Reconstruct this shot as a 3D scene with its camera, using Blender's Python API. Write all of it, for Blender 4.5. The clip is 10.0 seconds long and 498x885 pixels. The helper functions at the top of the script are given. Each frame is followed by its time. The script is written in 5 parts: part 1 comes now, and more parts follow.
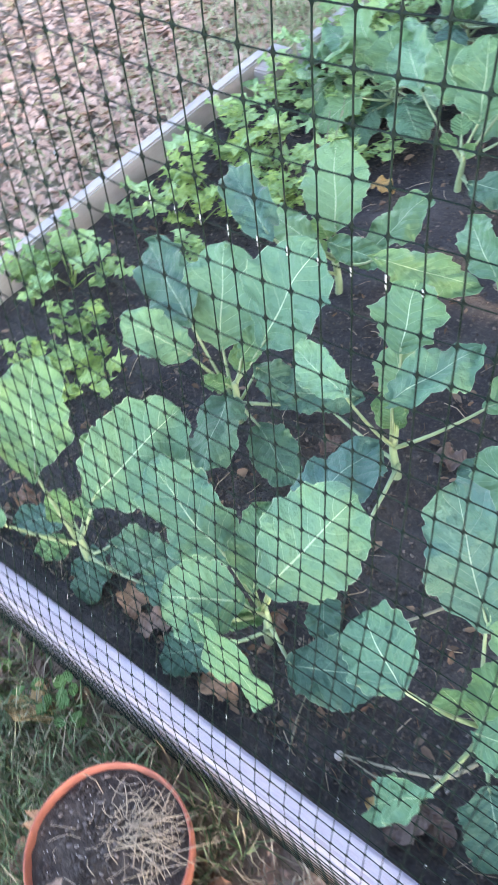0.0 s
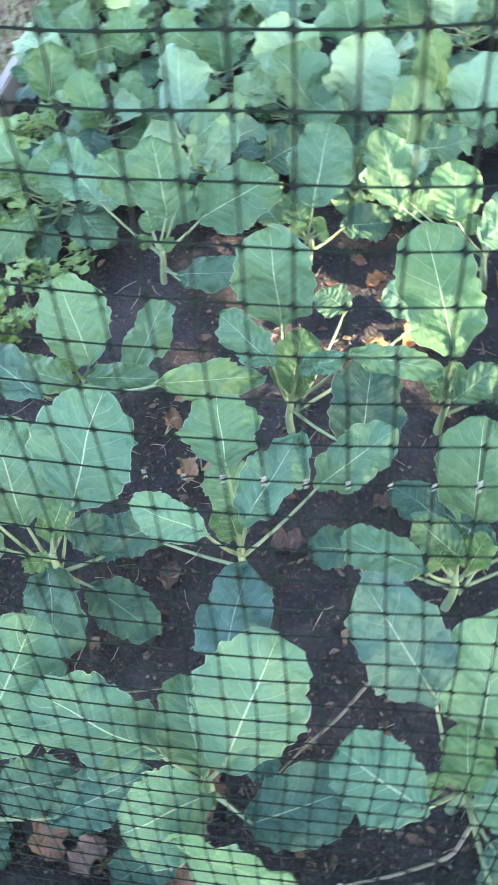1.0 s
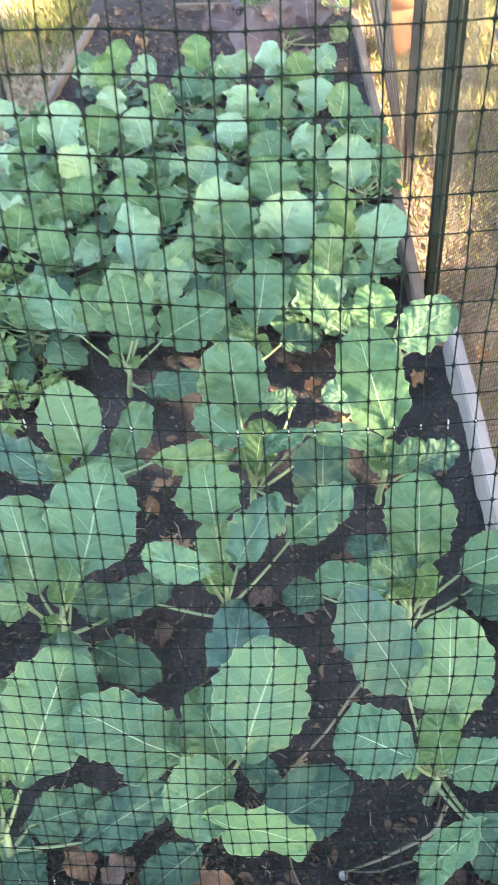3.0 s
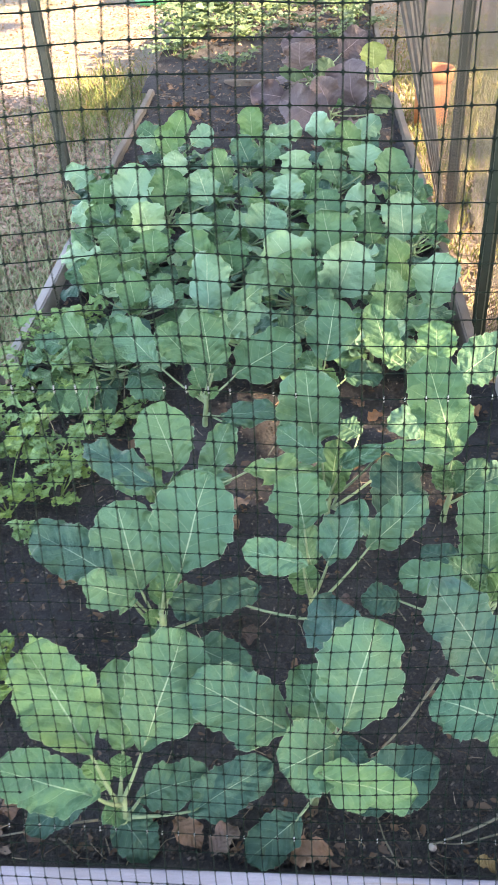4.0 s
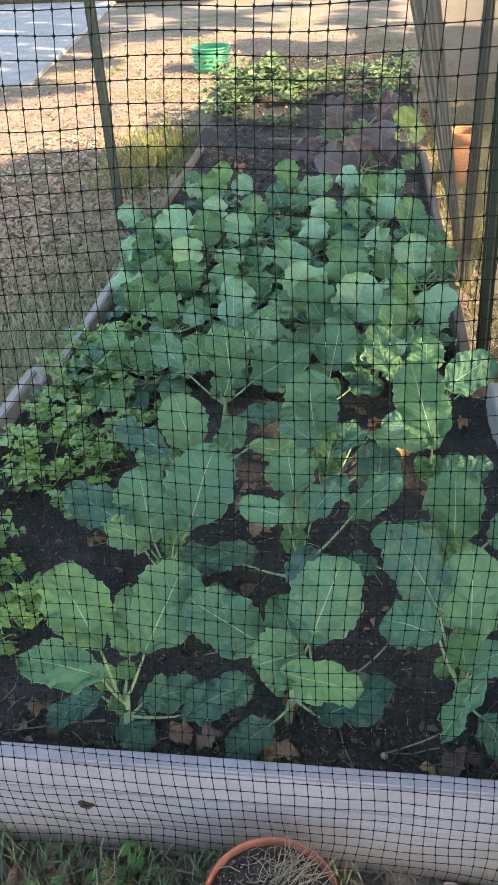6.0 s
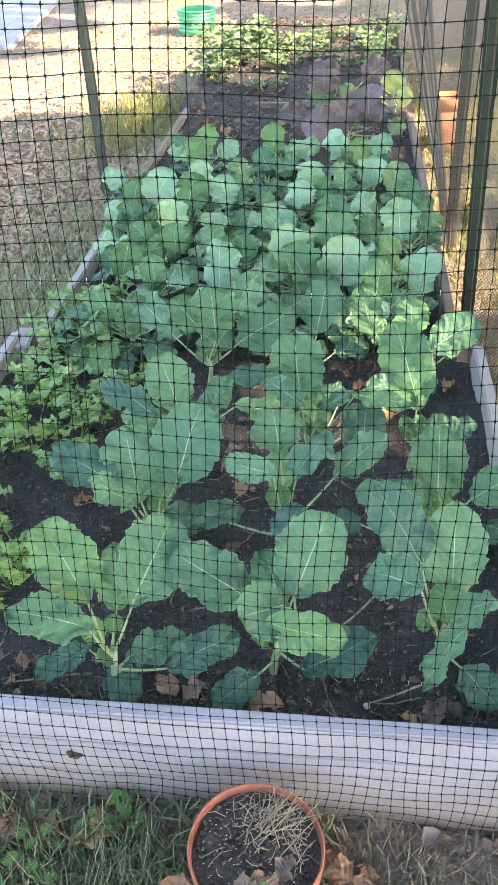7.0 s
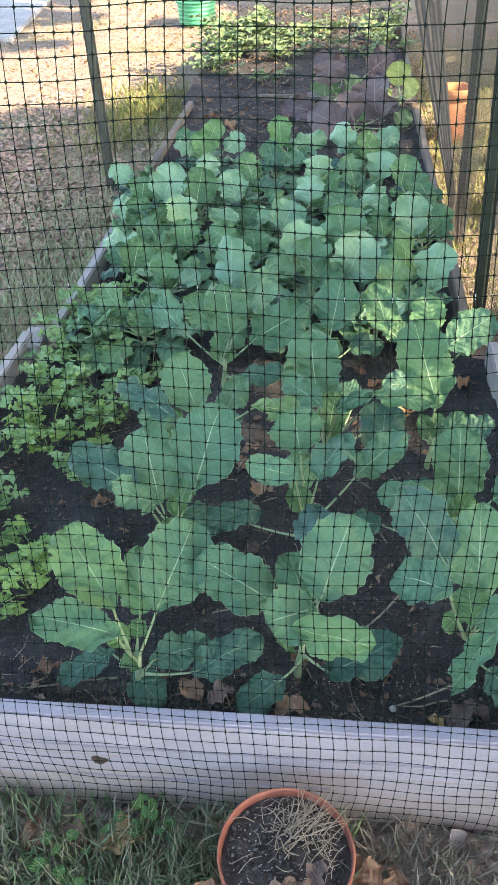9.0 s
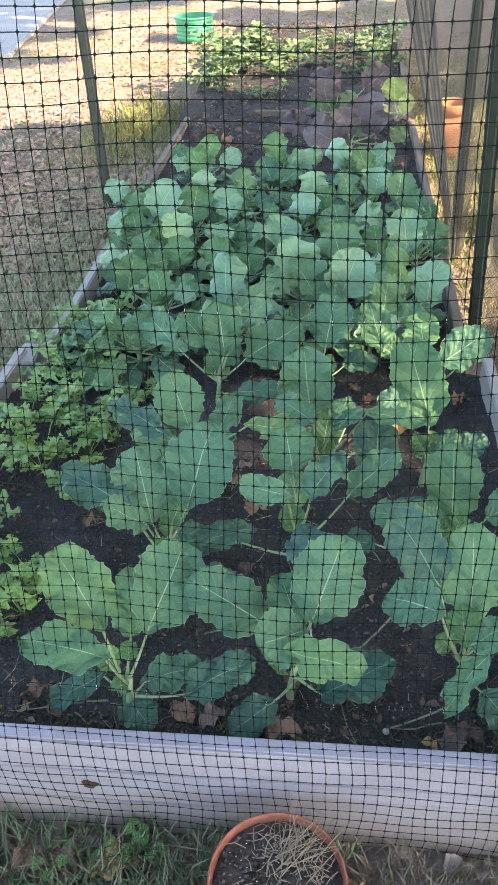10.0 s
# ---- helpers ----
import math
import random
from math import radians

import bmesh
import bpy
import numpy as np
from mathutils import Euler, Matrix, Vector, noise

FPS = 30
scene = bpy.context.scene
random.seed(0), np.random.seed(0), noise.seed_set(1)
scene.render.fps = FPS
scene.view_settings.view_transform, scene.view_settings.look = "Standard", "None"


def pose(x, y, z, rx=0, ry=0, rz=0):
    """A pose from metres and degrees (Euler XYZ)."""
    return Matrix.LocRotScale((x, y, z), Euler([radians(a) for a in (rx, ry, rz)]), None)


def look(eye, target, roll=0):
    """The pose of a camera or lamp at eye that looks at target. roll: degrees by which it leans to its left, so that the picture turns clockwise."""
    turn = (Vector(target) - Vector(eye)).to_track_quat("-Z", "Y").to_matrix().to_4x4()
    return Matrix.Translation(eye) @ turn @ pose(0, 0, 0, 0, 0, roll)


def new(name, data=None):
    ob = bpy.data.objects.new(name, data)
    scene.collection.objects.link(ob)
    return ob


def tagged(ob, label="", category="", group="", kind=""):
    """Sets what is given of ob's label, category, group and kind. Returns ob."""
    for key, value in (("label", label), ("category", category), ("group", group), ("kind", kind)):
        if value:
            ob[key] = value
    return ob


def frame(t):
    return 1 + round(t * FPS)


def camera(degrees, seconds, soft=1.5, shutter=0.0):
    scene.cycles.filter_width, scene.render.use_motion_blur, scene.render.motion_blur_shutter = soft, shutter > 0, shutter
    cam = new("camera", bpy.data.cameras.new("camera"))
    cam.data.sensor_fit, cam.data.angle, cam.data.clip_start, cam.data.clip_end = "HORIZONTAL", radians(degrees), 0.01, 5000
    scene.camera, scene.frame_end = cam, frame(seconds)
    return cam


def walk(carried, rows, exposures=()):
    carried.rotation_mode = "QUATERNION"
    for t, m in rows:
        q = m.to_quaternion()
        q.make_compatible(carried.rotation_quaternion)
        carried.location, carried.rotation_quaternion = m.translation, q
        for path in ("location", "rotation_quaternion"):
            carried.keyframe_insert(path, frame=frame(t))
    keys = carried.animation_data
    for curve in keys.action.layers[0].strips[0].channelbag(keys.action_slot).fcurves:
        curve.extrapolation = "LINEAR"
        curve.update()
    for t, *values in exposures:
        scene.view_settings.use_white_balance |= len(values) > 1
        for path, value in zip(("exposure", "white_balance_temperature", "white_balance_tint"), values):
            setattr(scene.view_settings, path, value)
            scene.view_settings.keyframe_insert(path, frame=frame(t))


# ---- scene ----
# camera and path: seconds, eye, target, roll
cam = camera(33.4, 10.0, soft=1.5, shutter=0.3)
PATH = [
    (0, (0.5, -0.137, 1.157), (-0.419, 0.671, -0.425), -13.2),
    (0.2, (0.46, -0.116, 1.152), (-0.406, 0.752, -0.428), -15.7),
    (0.5, (0.437, -0.077, 1.149), (-0.303, 0.914, -0.423), -16.9),
    (0.7, (0.375, -0.074, 1.19), (-0.141, 0.994, -0.42), -9.2),
    (1, (0.295, -0.108, 1.19), (0.01, 1.094, -0.383), -6.6),
    (1.2, (0.217, -0.128, 1.212), (0.088, 1.072, -0.383), -6.7),
    (1.5, (0.158, -0.173, 1.202), (0.217, 1.065, -0.367), -7.2),
    (1.7, (0.172, -0.185, 1.21), (0.272, 1.075, -0.34), -7.1),
    (2, (0.192, -0.201, 1.214), (0.343, 1.096, -0.301), -3.6),
    (2.3, (0.232, -0.235, 1.229), (0.326, 1.118, -0.241), -0.6),
    (2.5, (0.228, -0.267, 1.251), (0.284, 1.12, -0.189), 0.6),
    (2.8, (0.244, -0.314, 1.263), (0.196, 1.127, -0.124), -1.8),
    (3, (0.228, -0.34, 1.279), (0.143, 1.14, -0.064), -2.6),
    (3.2, (0.225, -0.364, 1.283), (0.102, 1.154, -0.014), -3.4),
    (4.3, (0.104, -0.542, 1.304), (-0.025, 1.047, 0.096), -2.9),
    (4.5, (0.129, -0.569, 1.299), (-0.006, 1.027, 0.102), -3.3),
    (5, (0.195, -0.642, 1.304), (0.06, 0.959, 0.113), -2.4),
    (5.5, (0.229, -0.724, 1.313), (-0.011, 0.922, 0.203), -3.6),
    (5.7, (0.225, -0.748, 1.33), (-0.025, 0.901, 0.226), -3.0),
    (6.8, (0.229, -0.789, 1.321), (0.019, 0.848, 0.192), -1.7),
    (7, (0.227, -0.793, 1.314), (0.025, 0.823, 0.152), -1.9),
    (7.5, (0.213, -0.8, 1.315), (0.026, 0.809, 0.142), -1.7),
    (8, (0.204, -0.789, 1.318), (0.022, 0.813, 0.134), -1.5),
    (8.5, (0.195, -0.778, 1.317), (0.006, 0.819, 0.129), -2.0),
    (9, (0.186, -0.778, 1.324), (-0.013, 0.825, 0.146), -2.3),
    (9.5, (0.189, -0.771, 1.328), (-0.014, 0.842, 0.164), -2.5),
    (10, (0.199, -0.763, 1.331), (-0.001, 0.857, 0.175), -2.4),
]
BASE = 1.56
walk(cam, [(t, look(e, g, r)) for t, e, g, r in PATH], [(t, s + BASE, k + 300, g) for t, s, k, g in (
    (0, 2.15, 7400, 21), (1, 2.03, 7050, 20), (2.0, 1.97, 7200, 20), (2.5, 2.0, 7450, 20), (3.2, 1.78, 8100, 20), (4.5, 1.54, 8000, 17), (5.0, 1.3, 7600, 11), (5.5, 0.55, 7850, 8),
    (7.0, 1.47, 7700, 14), (7.5, 1.54, 7400, 14), (8.0, 1.46, 7400, 14), (8.5, 1.16, 7400, 13), (9, 1.15, 7400, 13), (10, 1.1, 7400, 13))])

# ---- light ----
SUN_AZ, SUN_EL = radians(-18), radians(33)
SUN = Vector((math.cos(SUN_EL) * math.cos(SUN_AZ), math.cos(SUN_EL) * math.sin(SUN_AZ), math.sin(SUN_EL)))
world = bpy.data.worlds.new("world")
scene.world = world
world.use_nodes = True
nt = world.node_tree
sky = nt.nodes.new("ShaderNodeTexSky")
sky.sky_type, sky.sun_disc = "NISHITA", False
sky.sun_elevation, sky.sun_rotation = SUN_EL, radians(90) - SUN_AZ
nt.links.new(sky.outputs[0], nt.nodes["Background"].inputs[0])
nt.nodes["Background"].inputs[1].default_value = 0.15
sun = new("sun", bpy.data.lights.new("sun", "SUN"))
sun.data.energy, sun.data.angle, sun.data.color = 3.8, radians(0.5), (1.0, 0.86, 0.66)
sun.matrix_world = look(SUN * 20, (0, 0, 0))


# ---- materials ----
class Mat:
    """A node material with a few short-hands."""

    def __init__(self, name, rough=0.6, spec=0.4, metal=0.0):
        self.m = bpy.data.materials.new(name)
        self.m.use_nodes = True
        self.t = self.m.node_tree
        self.b = self.t.nodes["Principled BSDF"]
        self.b.inputs["Roughness"].default_value = rough
        self.b.inputs["Specular IOR Level"].default_value = spec
        self.b.inputs["Metallic"].default_value = metal

    def n(self, kind, **props):
        node = self.t.nodes.new("ShaderNode" + kind)
        for key, value in props.items():
            if key in node.inputs:
                node.inputs[key].default_value = value
        return node

    def link(self, a, b):
        self.t.links.new(a, b)

    def coord(self, which="Object"):
        return self.n("TexCoord").outputs[which]

    def noise(self, scale, detail=4.0, rough=0.6, vec=None, stretch=None):
        tex = self.n("TexNoise", Scale=scale, Detail=detail, Roughness=rough)
        vec = vec or self.coord()
        if stretch:
            mp = self.n("Mapping")
            mp.inputs["Scale"].default_value = stretch
            self.link(vec, mp.inputs["Vector"])
            vec = mp.outputs[0]
        self.link(vec, tex.inputs["Vector"])
        return tex.outputs["Fac"]

    def ramp(self, fac, *stops):
        r = self.n("ValToRGB")
        el = r.color_ramp.elements
        while len(el) < len(stops):
            el.new(0.5)
        for e, (p, c) in zip(el, stops):
            e.position, e.color = p, (*c, 1)
        self.link(fac, r.inputs[0])
        return r.outputs[0]

    def mix(self, fac, a, b, blend="MIX"):
        mx = self.n("Mix")
        mx.data_type, mx.blend_type = "RGBA", blend
        for sock, v in ((mx.inputs["Factor"], fac), (mx.inputs[6], a), (mx.inputs[7], b)):
            if isinstance(v, (int, float)):
                sock.default_value = v
            elif isinstance(v, tuple):
                sock.default_value = (*v, 1)
            else:
                self.link(v, sock)
        return mx.outputs[2]

    def math(self, op, a, b=0.0, c=0.0):
        mt = self.n("Math")
        mt.operation = op
        for sock, v in zip(mt.inputs, (a, b, c)):
            if isinstance(v, (int, float)):
                sock.default_value = v
            else:
                self.link(v, sock)
        return mt.outputs[0]

    def color(self, c):
        if isinstance(c, tuple):
            self.b.inputs["Base Color"].default_value = (*c, 1)
        else:
            self.link(c, self.b.inputs["Base Color"])

    def bump(self, h, strength=0.4, dist=0.005):
        bp = self.n("Bump", Strength=strength, Distance=dist)
        self.link(h, bp.inputs["Height"])
        self.link(bp.outputs[0], self.b.inputs["Normal"])


def leaf_material(name, dark, mid, light, vein, veins=7.0, gloss=0.5, through_light=0.12):
    """Leaf blade: waxy, blotched colour, pale midrib and side veins laid out by the blade's own UV."""
    m = Mat(name, rough=gloss, spec=0.3)
    uv = m.n("UVMap").outputs[0]
    sep = m.n("SeparateXYZ")
    m.link(uv, sep.inputs[0])
    u, v = sep.outputs[0], sep.outputs[1]
    a = m.math("ABSOLUTE", m.math("SUBTRACT", v, 0.5))
    rib = m.math("LESS_THAN", a, m.math("MULTIPLY_ADD", m.math("SUBTRACT", 1.0, u), 0.011, 0.0028))
    wob = m.math("MULTIPLY", m.noise(24.0, 3.0), 0.045)
    band = m.math("FRACT", m.math("MULTIPLY", m.math("ADD", m.math("MULTIPLY_ADD", a, -0.62, u), wob), veins))
    near = m.math("ABSOLUTE", m.math("SUBTRACT", band, 0.5))
    side = m.math("LESS_THAN", near, m.math("MULTIPLY_ADD", a, -0.05, 0.034))
    fine = m.n("TexVoronoi", Scale=150.0)
    fine.feature = "DISTANCE_TO_EDGE"
    m.link(m.coord(), fine.inputs["Vector"])
    big = m.noise(13.0, 4.0)
    rnd = m.n("ObjectInfo").outputs["Random"]
    base = m.ramp(m.math("ADD", m.math("MULTIPLY_ADD", big, 0.36, 0.12), m.math("MULTIPLY", rnd, 0.45)), (0.25, dark), (0.5, mid), (0.78, light))
    own = m.math("FRACT", m.math("MULTIPLY", rnd, 7.31))
    base = m.mix(m.ramp(own, (0.45, (0, 0, 0)), (0.95, (0.38, 0.38, 0.38))), base, (mid[0] * 1.18, mid[1] * 1.05, mid[2] * 0.72))
    base = m.mix(m.ramp(own, (0.05, (0.35, 0.35, 0.35)), (0.4, (0, 0, 0))), base, (mid[0] * 0.82, mid[1] * 0.92, mid[2] * 1.12))
    base = m.mix(m.math("MULTIPLY", m.math("LESS_THAN", fine.outputs["Distance"], 0.0010), 0.22), base, light)
    base = m.mix(m.ramp(m.noise(5.0, 3.0, 0.7), (0.45, (0, 0, 0)), (0.80, (0.2, 0.2, 0.2))), base, (light[0] * 1.15, light[1] * 1.0, light[2] * 0.7))
    base = m.mix(m.math("MULTIPLY", m.math("MULTIPLY", side, m.noise(22.0, 3.0)), 0.36), base, vein)
    base = m.mix(m.math("MULTIPLY", rib, 0.62), base, vein)
    base = m.mix(m.math("MULTIPLY", m.math("GREATER_THAN", a, 0.490), 0.3), base, vein)
    m.color(base)
    h = m.math("ADD", m.math("MULTIPLY", near, 0.5), m.math("ADD", m.noise(90.0, 4.0), m.math("MULTIPLY", m.noise(24.0, 2.0), 1.2)))
    m.bump(h, 0.75, 0.008)
    if through_light:
        tr = m.n("BsdfTranslucent")
        m.link(base, tr.inputs["Color"])
        ms = m.n("MixShader")
        ms.inputs[0].default_value = through_light
        out = m.t.nodes["Material Output"]
        m.link(m.b.outputs[0], ms.inputs[1])
        m.link(tr.outputs[0], ms.inputs[2])
        m.link(ms.outputs[0], out.inputs["Surface"])
    return m.m


def wood_material(name, pale, grey, dirt, scale=1.0, splash=0.0, weave=0.0):
    """Weathered paint over wood: soft blotches, fine grain, brown stains, thin cracks and, if wanted, mud splashed up from below."""
    m = Mat(name, rough=0.8, spec=0.15)
    blot = m.noise(7.0 * scale, 5.0, 0.65, stretch=(0.6, 1.5, 1.5))
    grain = m.noise(6.0 * scale, 7.0, 0.75, stretch=(1.5, 60.0, 60.0))
    speck = m.noise(260.0 * scale, 3.0, 0.7)
    c = m.ramp(blot, (0.3, grey), (0.65, pale))
    c = m.mix(m.ramp(grain, (0.35, (0.35, 0.35, 0.35)), (0.6, (0, 0, 0))), c, grey)
    c = m.mix(m.ramp(speck, (0.55, (0, 0, 0)), (0.75, (0.3, 0.3, 0.3))), c, dirt)
    stain = m.noise(3.0 * scale, 5.0, 0.7, stretch=(0.7, 2.0, 3.0))
    c = m.mix(m.ramp(stain, (0.54, (0, 0, 0)), (0.72, (0.6, 0.6, 0.6))), c, dirt)
    if weave:
        up, along = m.noise(30.0, 5.0, 0.8, stretch=(40.0, 40.0, 1.2)), m.noise(30.0, 5.0, 0.8, stretch=(1.2, 20.0, 30.0))
        c = m.mix(m.ramp(m.math("MULTIPLY", up, along), (0.18, (weave, weave, weave)), (0.34, (0, 0, 0))), c, (grey[0] * 0.7, grey[1] * 0.7, grey[2] * 0.7))
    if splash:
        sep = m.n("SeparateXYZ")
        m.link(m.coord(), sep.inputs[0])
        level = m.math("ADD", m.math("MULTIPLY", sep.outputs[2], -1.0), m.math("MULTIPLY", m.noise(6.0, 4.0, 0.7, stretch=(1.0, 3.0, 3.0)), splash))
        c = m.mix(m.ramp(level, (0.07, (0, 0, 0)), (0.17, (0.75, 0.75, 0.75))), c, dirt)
    crack = m.noise(2.2 * scale, 3.0, 0.5, stretch=(0.5, 40.0, 40.0))
    c = m.mix(m.ramp(crack, (0.64, (0, 0, 0)), (0.68, (0.55, 0.55, 0.55))), c, dirt)
    m.color(c)
    m.bump(m.math("ADD", grain, m.math("MULTIPLY", speck, 0.6)), 0.3, 0.002)
    return m.m


def plain(name, a, b, scale, rough=0.8, spec=0.2, bump=0.4, dist=0.004, metal=0.0):
    m = Mat(name, rough, spec, metal)
    f = m.noise(scale, 6.0, 0.65)
    m.color(m.ramp(f, (0.3, a), (0.7, b)))
    m.bump(m.noise(scale * 3, 4.0), bump, dist)
    return m.m


def island_material(name, *cols, rough=0.85, scale=40.0):
    """Loose pieces joined in one mesh, each of its own colour."""
    m = Mat(name, rough, 0.2)
    r = m.n("NewGeometry").outputs["Random Per Island"]
    c = m.ramp(r, *[(i / max(1, len(cols) - 1), x) for i, x in enumerate(cols)])
    c = m.mix(m.math("MULTIPLY", m.noise(scale, 4.0), 0.5), c, (0.05, 0.035, 0.025))
    m.color(c)
    return m.m


def ground_material():
    """Bare earth with crumbs, matted dead leaves and thin green patches."""
    m = Mat("leafy_earth", 0.95, 0.1)
    big, mid, fine = m.noise(0.9, 4.0), m.noise(9.0, 5.0, 0.7), m.noise(70.0, 5.0, 0.75)
    c = m.ramp(mid, (0.3, (0.20, 0.162, 0.138)), (0.7, (0.35, 0.285, 0.245)))
    c = m.mix(m.ramp(fine, (0.5, (0, 0, 0)), (0.66, (0.7, 0.7, 0.7))), c, (0.42, 0.335, 0.275))
    c = m.mix(m.ramp(big, (0.5, (0, 0, 0)), (0.65, (0.6, 0.6, 0.6))), c, (0.13, 0.17, 0.075))
    m.color(c)
    m.bump(m.math("ADD", m.noise(30.0, 5.0, 0.7), m.math("MULTIPLY", fine, 0.5)), 0.9, 0.02)
    return m.m


def soil_material():
    """Dark crumbly compost with paler crumbs and wood bits."""
    m = Mat("soil", 0.95, 0.1)
    big, fine = m.noise(9.0, 4.0), m.noise(150.0, 5.0, 0.75)
    c = m.ramp(big, (0.3, (0.038, 0.038, 0.042)), (0.7, (0.078, 0.076, 0.079)))
    c = m.mix(m.ramp(fine, (0.52, (0, 0, 0)), (0.68, (0.8, 0.8, 0.8))), c, (0.125, 0.114, 0.106))
    m.color(c)
    m.bump(m.math("ADD", m.noise(60.0, 5.0, 0.7), m.math("MULTIPLY", fine, 0.4)), 1.0, 0.014)
    return m.m


COLLARD = leaf_material("collard_leaf", (0.052, 0.142, 0.085), (0.082, 0.195, 0.112), (0.128, 0.264, 0.144), (0.42, 0.55, 0.37))
# Darker, bluer collard copy: shade among the lower leaves is in its colour.
LOW_LEAF = leaf_material("collard_shaded_leaf", (0.032, 0.096, 0.068), (0.047, 0.126, 0.088), (0.070, 0.163, 0.106), (0.26, 0.38, 0.27))
# Lighter collard copy: brighter light on the further leaves put into the colour.
LIT_LEAF = leaf_material("collard_lit_leaf", (0.135, 0.280, 0.179), (0.195, 0.365, 0.232), (0.275, 0.455, 0.290), (0.48, 0.60, 0.42), gloss=0.42)
BLUE = leaf_material("collard_blue_leaf", (0.030, 0.095, 0.076), (0.045, 0.125, 0.098), (0.066, 0.158, 0.122), (0.26, 0.38, 0.29))
YOUNG = leaf_material("collard_young_leaf", (0.069, 0.172, 0.085), (0.100, 0.224, 0.107), (0.147, 0.288, 0.136), (0.42, 0.56, 0.34), through_light=0.2)
HERB = leaf_material("herb_leaf", (0.14, 0.27, 0.09), (0.21, 0.37, 0.12), (0.32, 0.48, 0.15), (0.38, 0.50, 0.26), veins=4.0, through_light=0.25)
WEED = leaf_material("weed_leaf", (0.06, 0.16, 0.05), (0.10, 0.23, 0.075), (0.15, 0.30, 0.10), (0.20, 0.32, 0.16), veins=4.0, through_light=0.2)
BEYOND = leaf_material("far_vegetable_leaf", (0.075, 0.130, 0.068), (0.12, 0.19, 0.10), (0.185, 0.26, 0.14), (0.26, 0.32, 0.19), veins=4.0, through_light=0.2)
YELLOW = leaf_material("yellow_leaf", (0.23, 0.30, 0.10), (0.33, 0.40, 0.14), (0.43, 0.49, 0.20), (0.52, 0.58, 0.28), through_light=0.2)
PURPLE = leaf_material("purple_leaf", (0.07, 0.056, 0.066), (0.125, 0.10, 0.112), (0.20, 0.16, 0.168), (0.34, 0.27, 0.30))
STALK = plain("stalk", (0.16, 0.25, 0.135), (0.27, 0.36, 0.22), 30.0, 0.5, 0.4, 0.2)
HERB_STALK = plain("herb_stalk", (0.14, 0.26, 0.07), (0.24, 0.36, 0.12), 30.0, 0.5, 0.4, 0.2)
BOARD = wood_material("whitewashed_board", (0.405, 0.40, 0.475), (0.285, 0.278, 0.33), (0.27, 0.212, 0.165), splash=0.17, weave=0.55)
BOARD_SIDE = wood_material("worn_side_board", (0.40, 0.385, 0.38), (0.29, 0.275, 0.265), (0.23, 0.195, 0.165))
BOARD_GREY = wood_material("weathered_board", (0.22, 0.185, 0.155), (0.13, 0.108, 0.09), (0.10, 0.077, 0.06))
KNOT = plain("knot_wood", (0.022, 0.016, 0.013), (0.085, 0.06, 0.048), 60.0)
SOIL = soil_material()
POT_SOIL = plain("potting_soil", (0.038, 0.032, 0.029), (0.095, 0.080, 0.070), 70.0, 0.95, 0.1, 0.9, 0.006)
CHIP = island_material("soil_chips", (0.04, 0.038, 0.038), (0.08, 0.074, 0.071), (0.12, 0.108, 0.10), (0.06, 0.056, 0.056), (0.26, 0.235, 0.215))
STRAW = island_material("straw", (0.38, 0.305, 0.215), (0.48, 0.405, 0.30), (0.25, 0.205, 0.16), (0.42, 0.355, 0.275), rough=0.7)
DRY = island_material("dry_leaves", (0.27, 0.18, 0.14), (0.36, 0.25, 0.195), (0.44, 0.335, 0.28), (0.19, 0.15, 0.13), (0.55, 0.46, 0.41), (0.40, 0.26, 0.17), (0.26, 0.215, 0.185))
GROUND = ground_material()
GRASS = island_material("grass", (0.07, 0.15, 0.075), (0.12, 0.22, 0.115), (0.18, 0.27, 0.15), (0.40, 0.35, 0.26), (0.09, 0.17, 0.10), (0.15, 0.25, 0.10), (0.32, 0.27, 0.20))
NET = plain("net_plastic", (0.0025, 0.008, 0.0065), (0.005, 0.016, 0.0125), 40.0, 0.6, 0.12, 0.1)
NET_DARK = plain("gathered_net_plastic", (0.115, 0.105, 0.10), (0.17, 0.158, 0.15), 40.0, 0.6, 0.3, 0.1)
NET_FINE = plain("fine_net_plastic", (0.045, 0.038, 0.038), (0.085, 0.075, 0.07), 40.0, 0.6, 0.3, 0.1)
WEATHERED = plain("weathered_steel", (0.05, 0.06, 0.052), (0.09, 0.10, 0.088), 14.0, 0.7, 0.3, 0.3)
STEEL = plain("green_steel", (0.022, 0.034, 0.027), (0.042, 0.058, 0.048), 14.0, 0.55, 0.4, 0.3)
TERRA = plain("terracotta", (0.27, 0.088, 0.06), (0.36, 0.135, 0.092), 22.0, 0.6, 0.3, 0.2)
CLAY_FAR = plain("sunlit_terracotta", (0.50, 0.20, 0.09), (0.60, 0.27, 0.13), 12.0, 0.75, 0.2, 0.2)
TUB = plain("green_plastic", (0.04, 0.28, 0.14), (0.07, 0.36, 0.20), 6.0, 0.45, 0.4, 0.1)
CONCRETE = plain("concrete", (0.29, 0.29, 0.30), (0.40, 0.40, 0.41), 5.0, 0.9, 0.2, 0.4)
BARK = plain("bark", (0.10, 0.075, 0.055), (0.20, 0.15, 0.11), 9.0, 0.9, 0.1, 0.9, 0.02)
# Pale colour for the glints painted along the net's fold.
GLINT = plain("painted_glint", (0.30, 0.33, 0.34), (0.50, 0.53, 0.54), 200.0, 0.4, 0.5, 0.1)
PEBBLE = plain("pale_stone", (0.34, 0.33, 0.31), (0.48, 0.46, 0.44), 60.0)
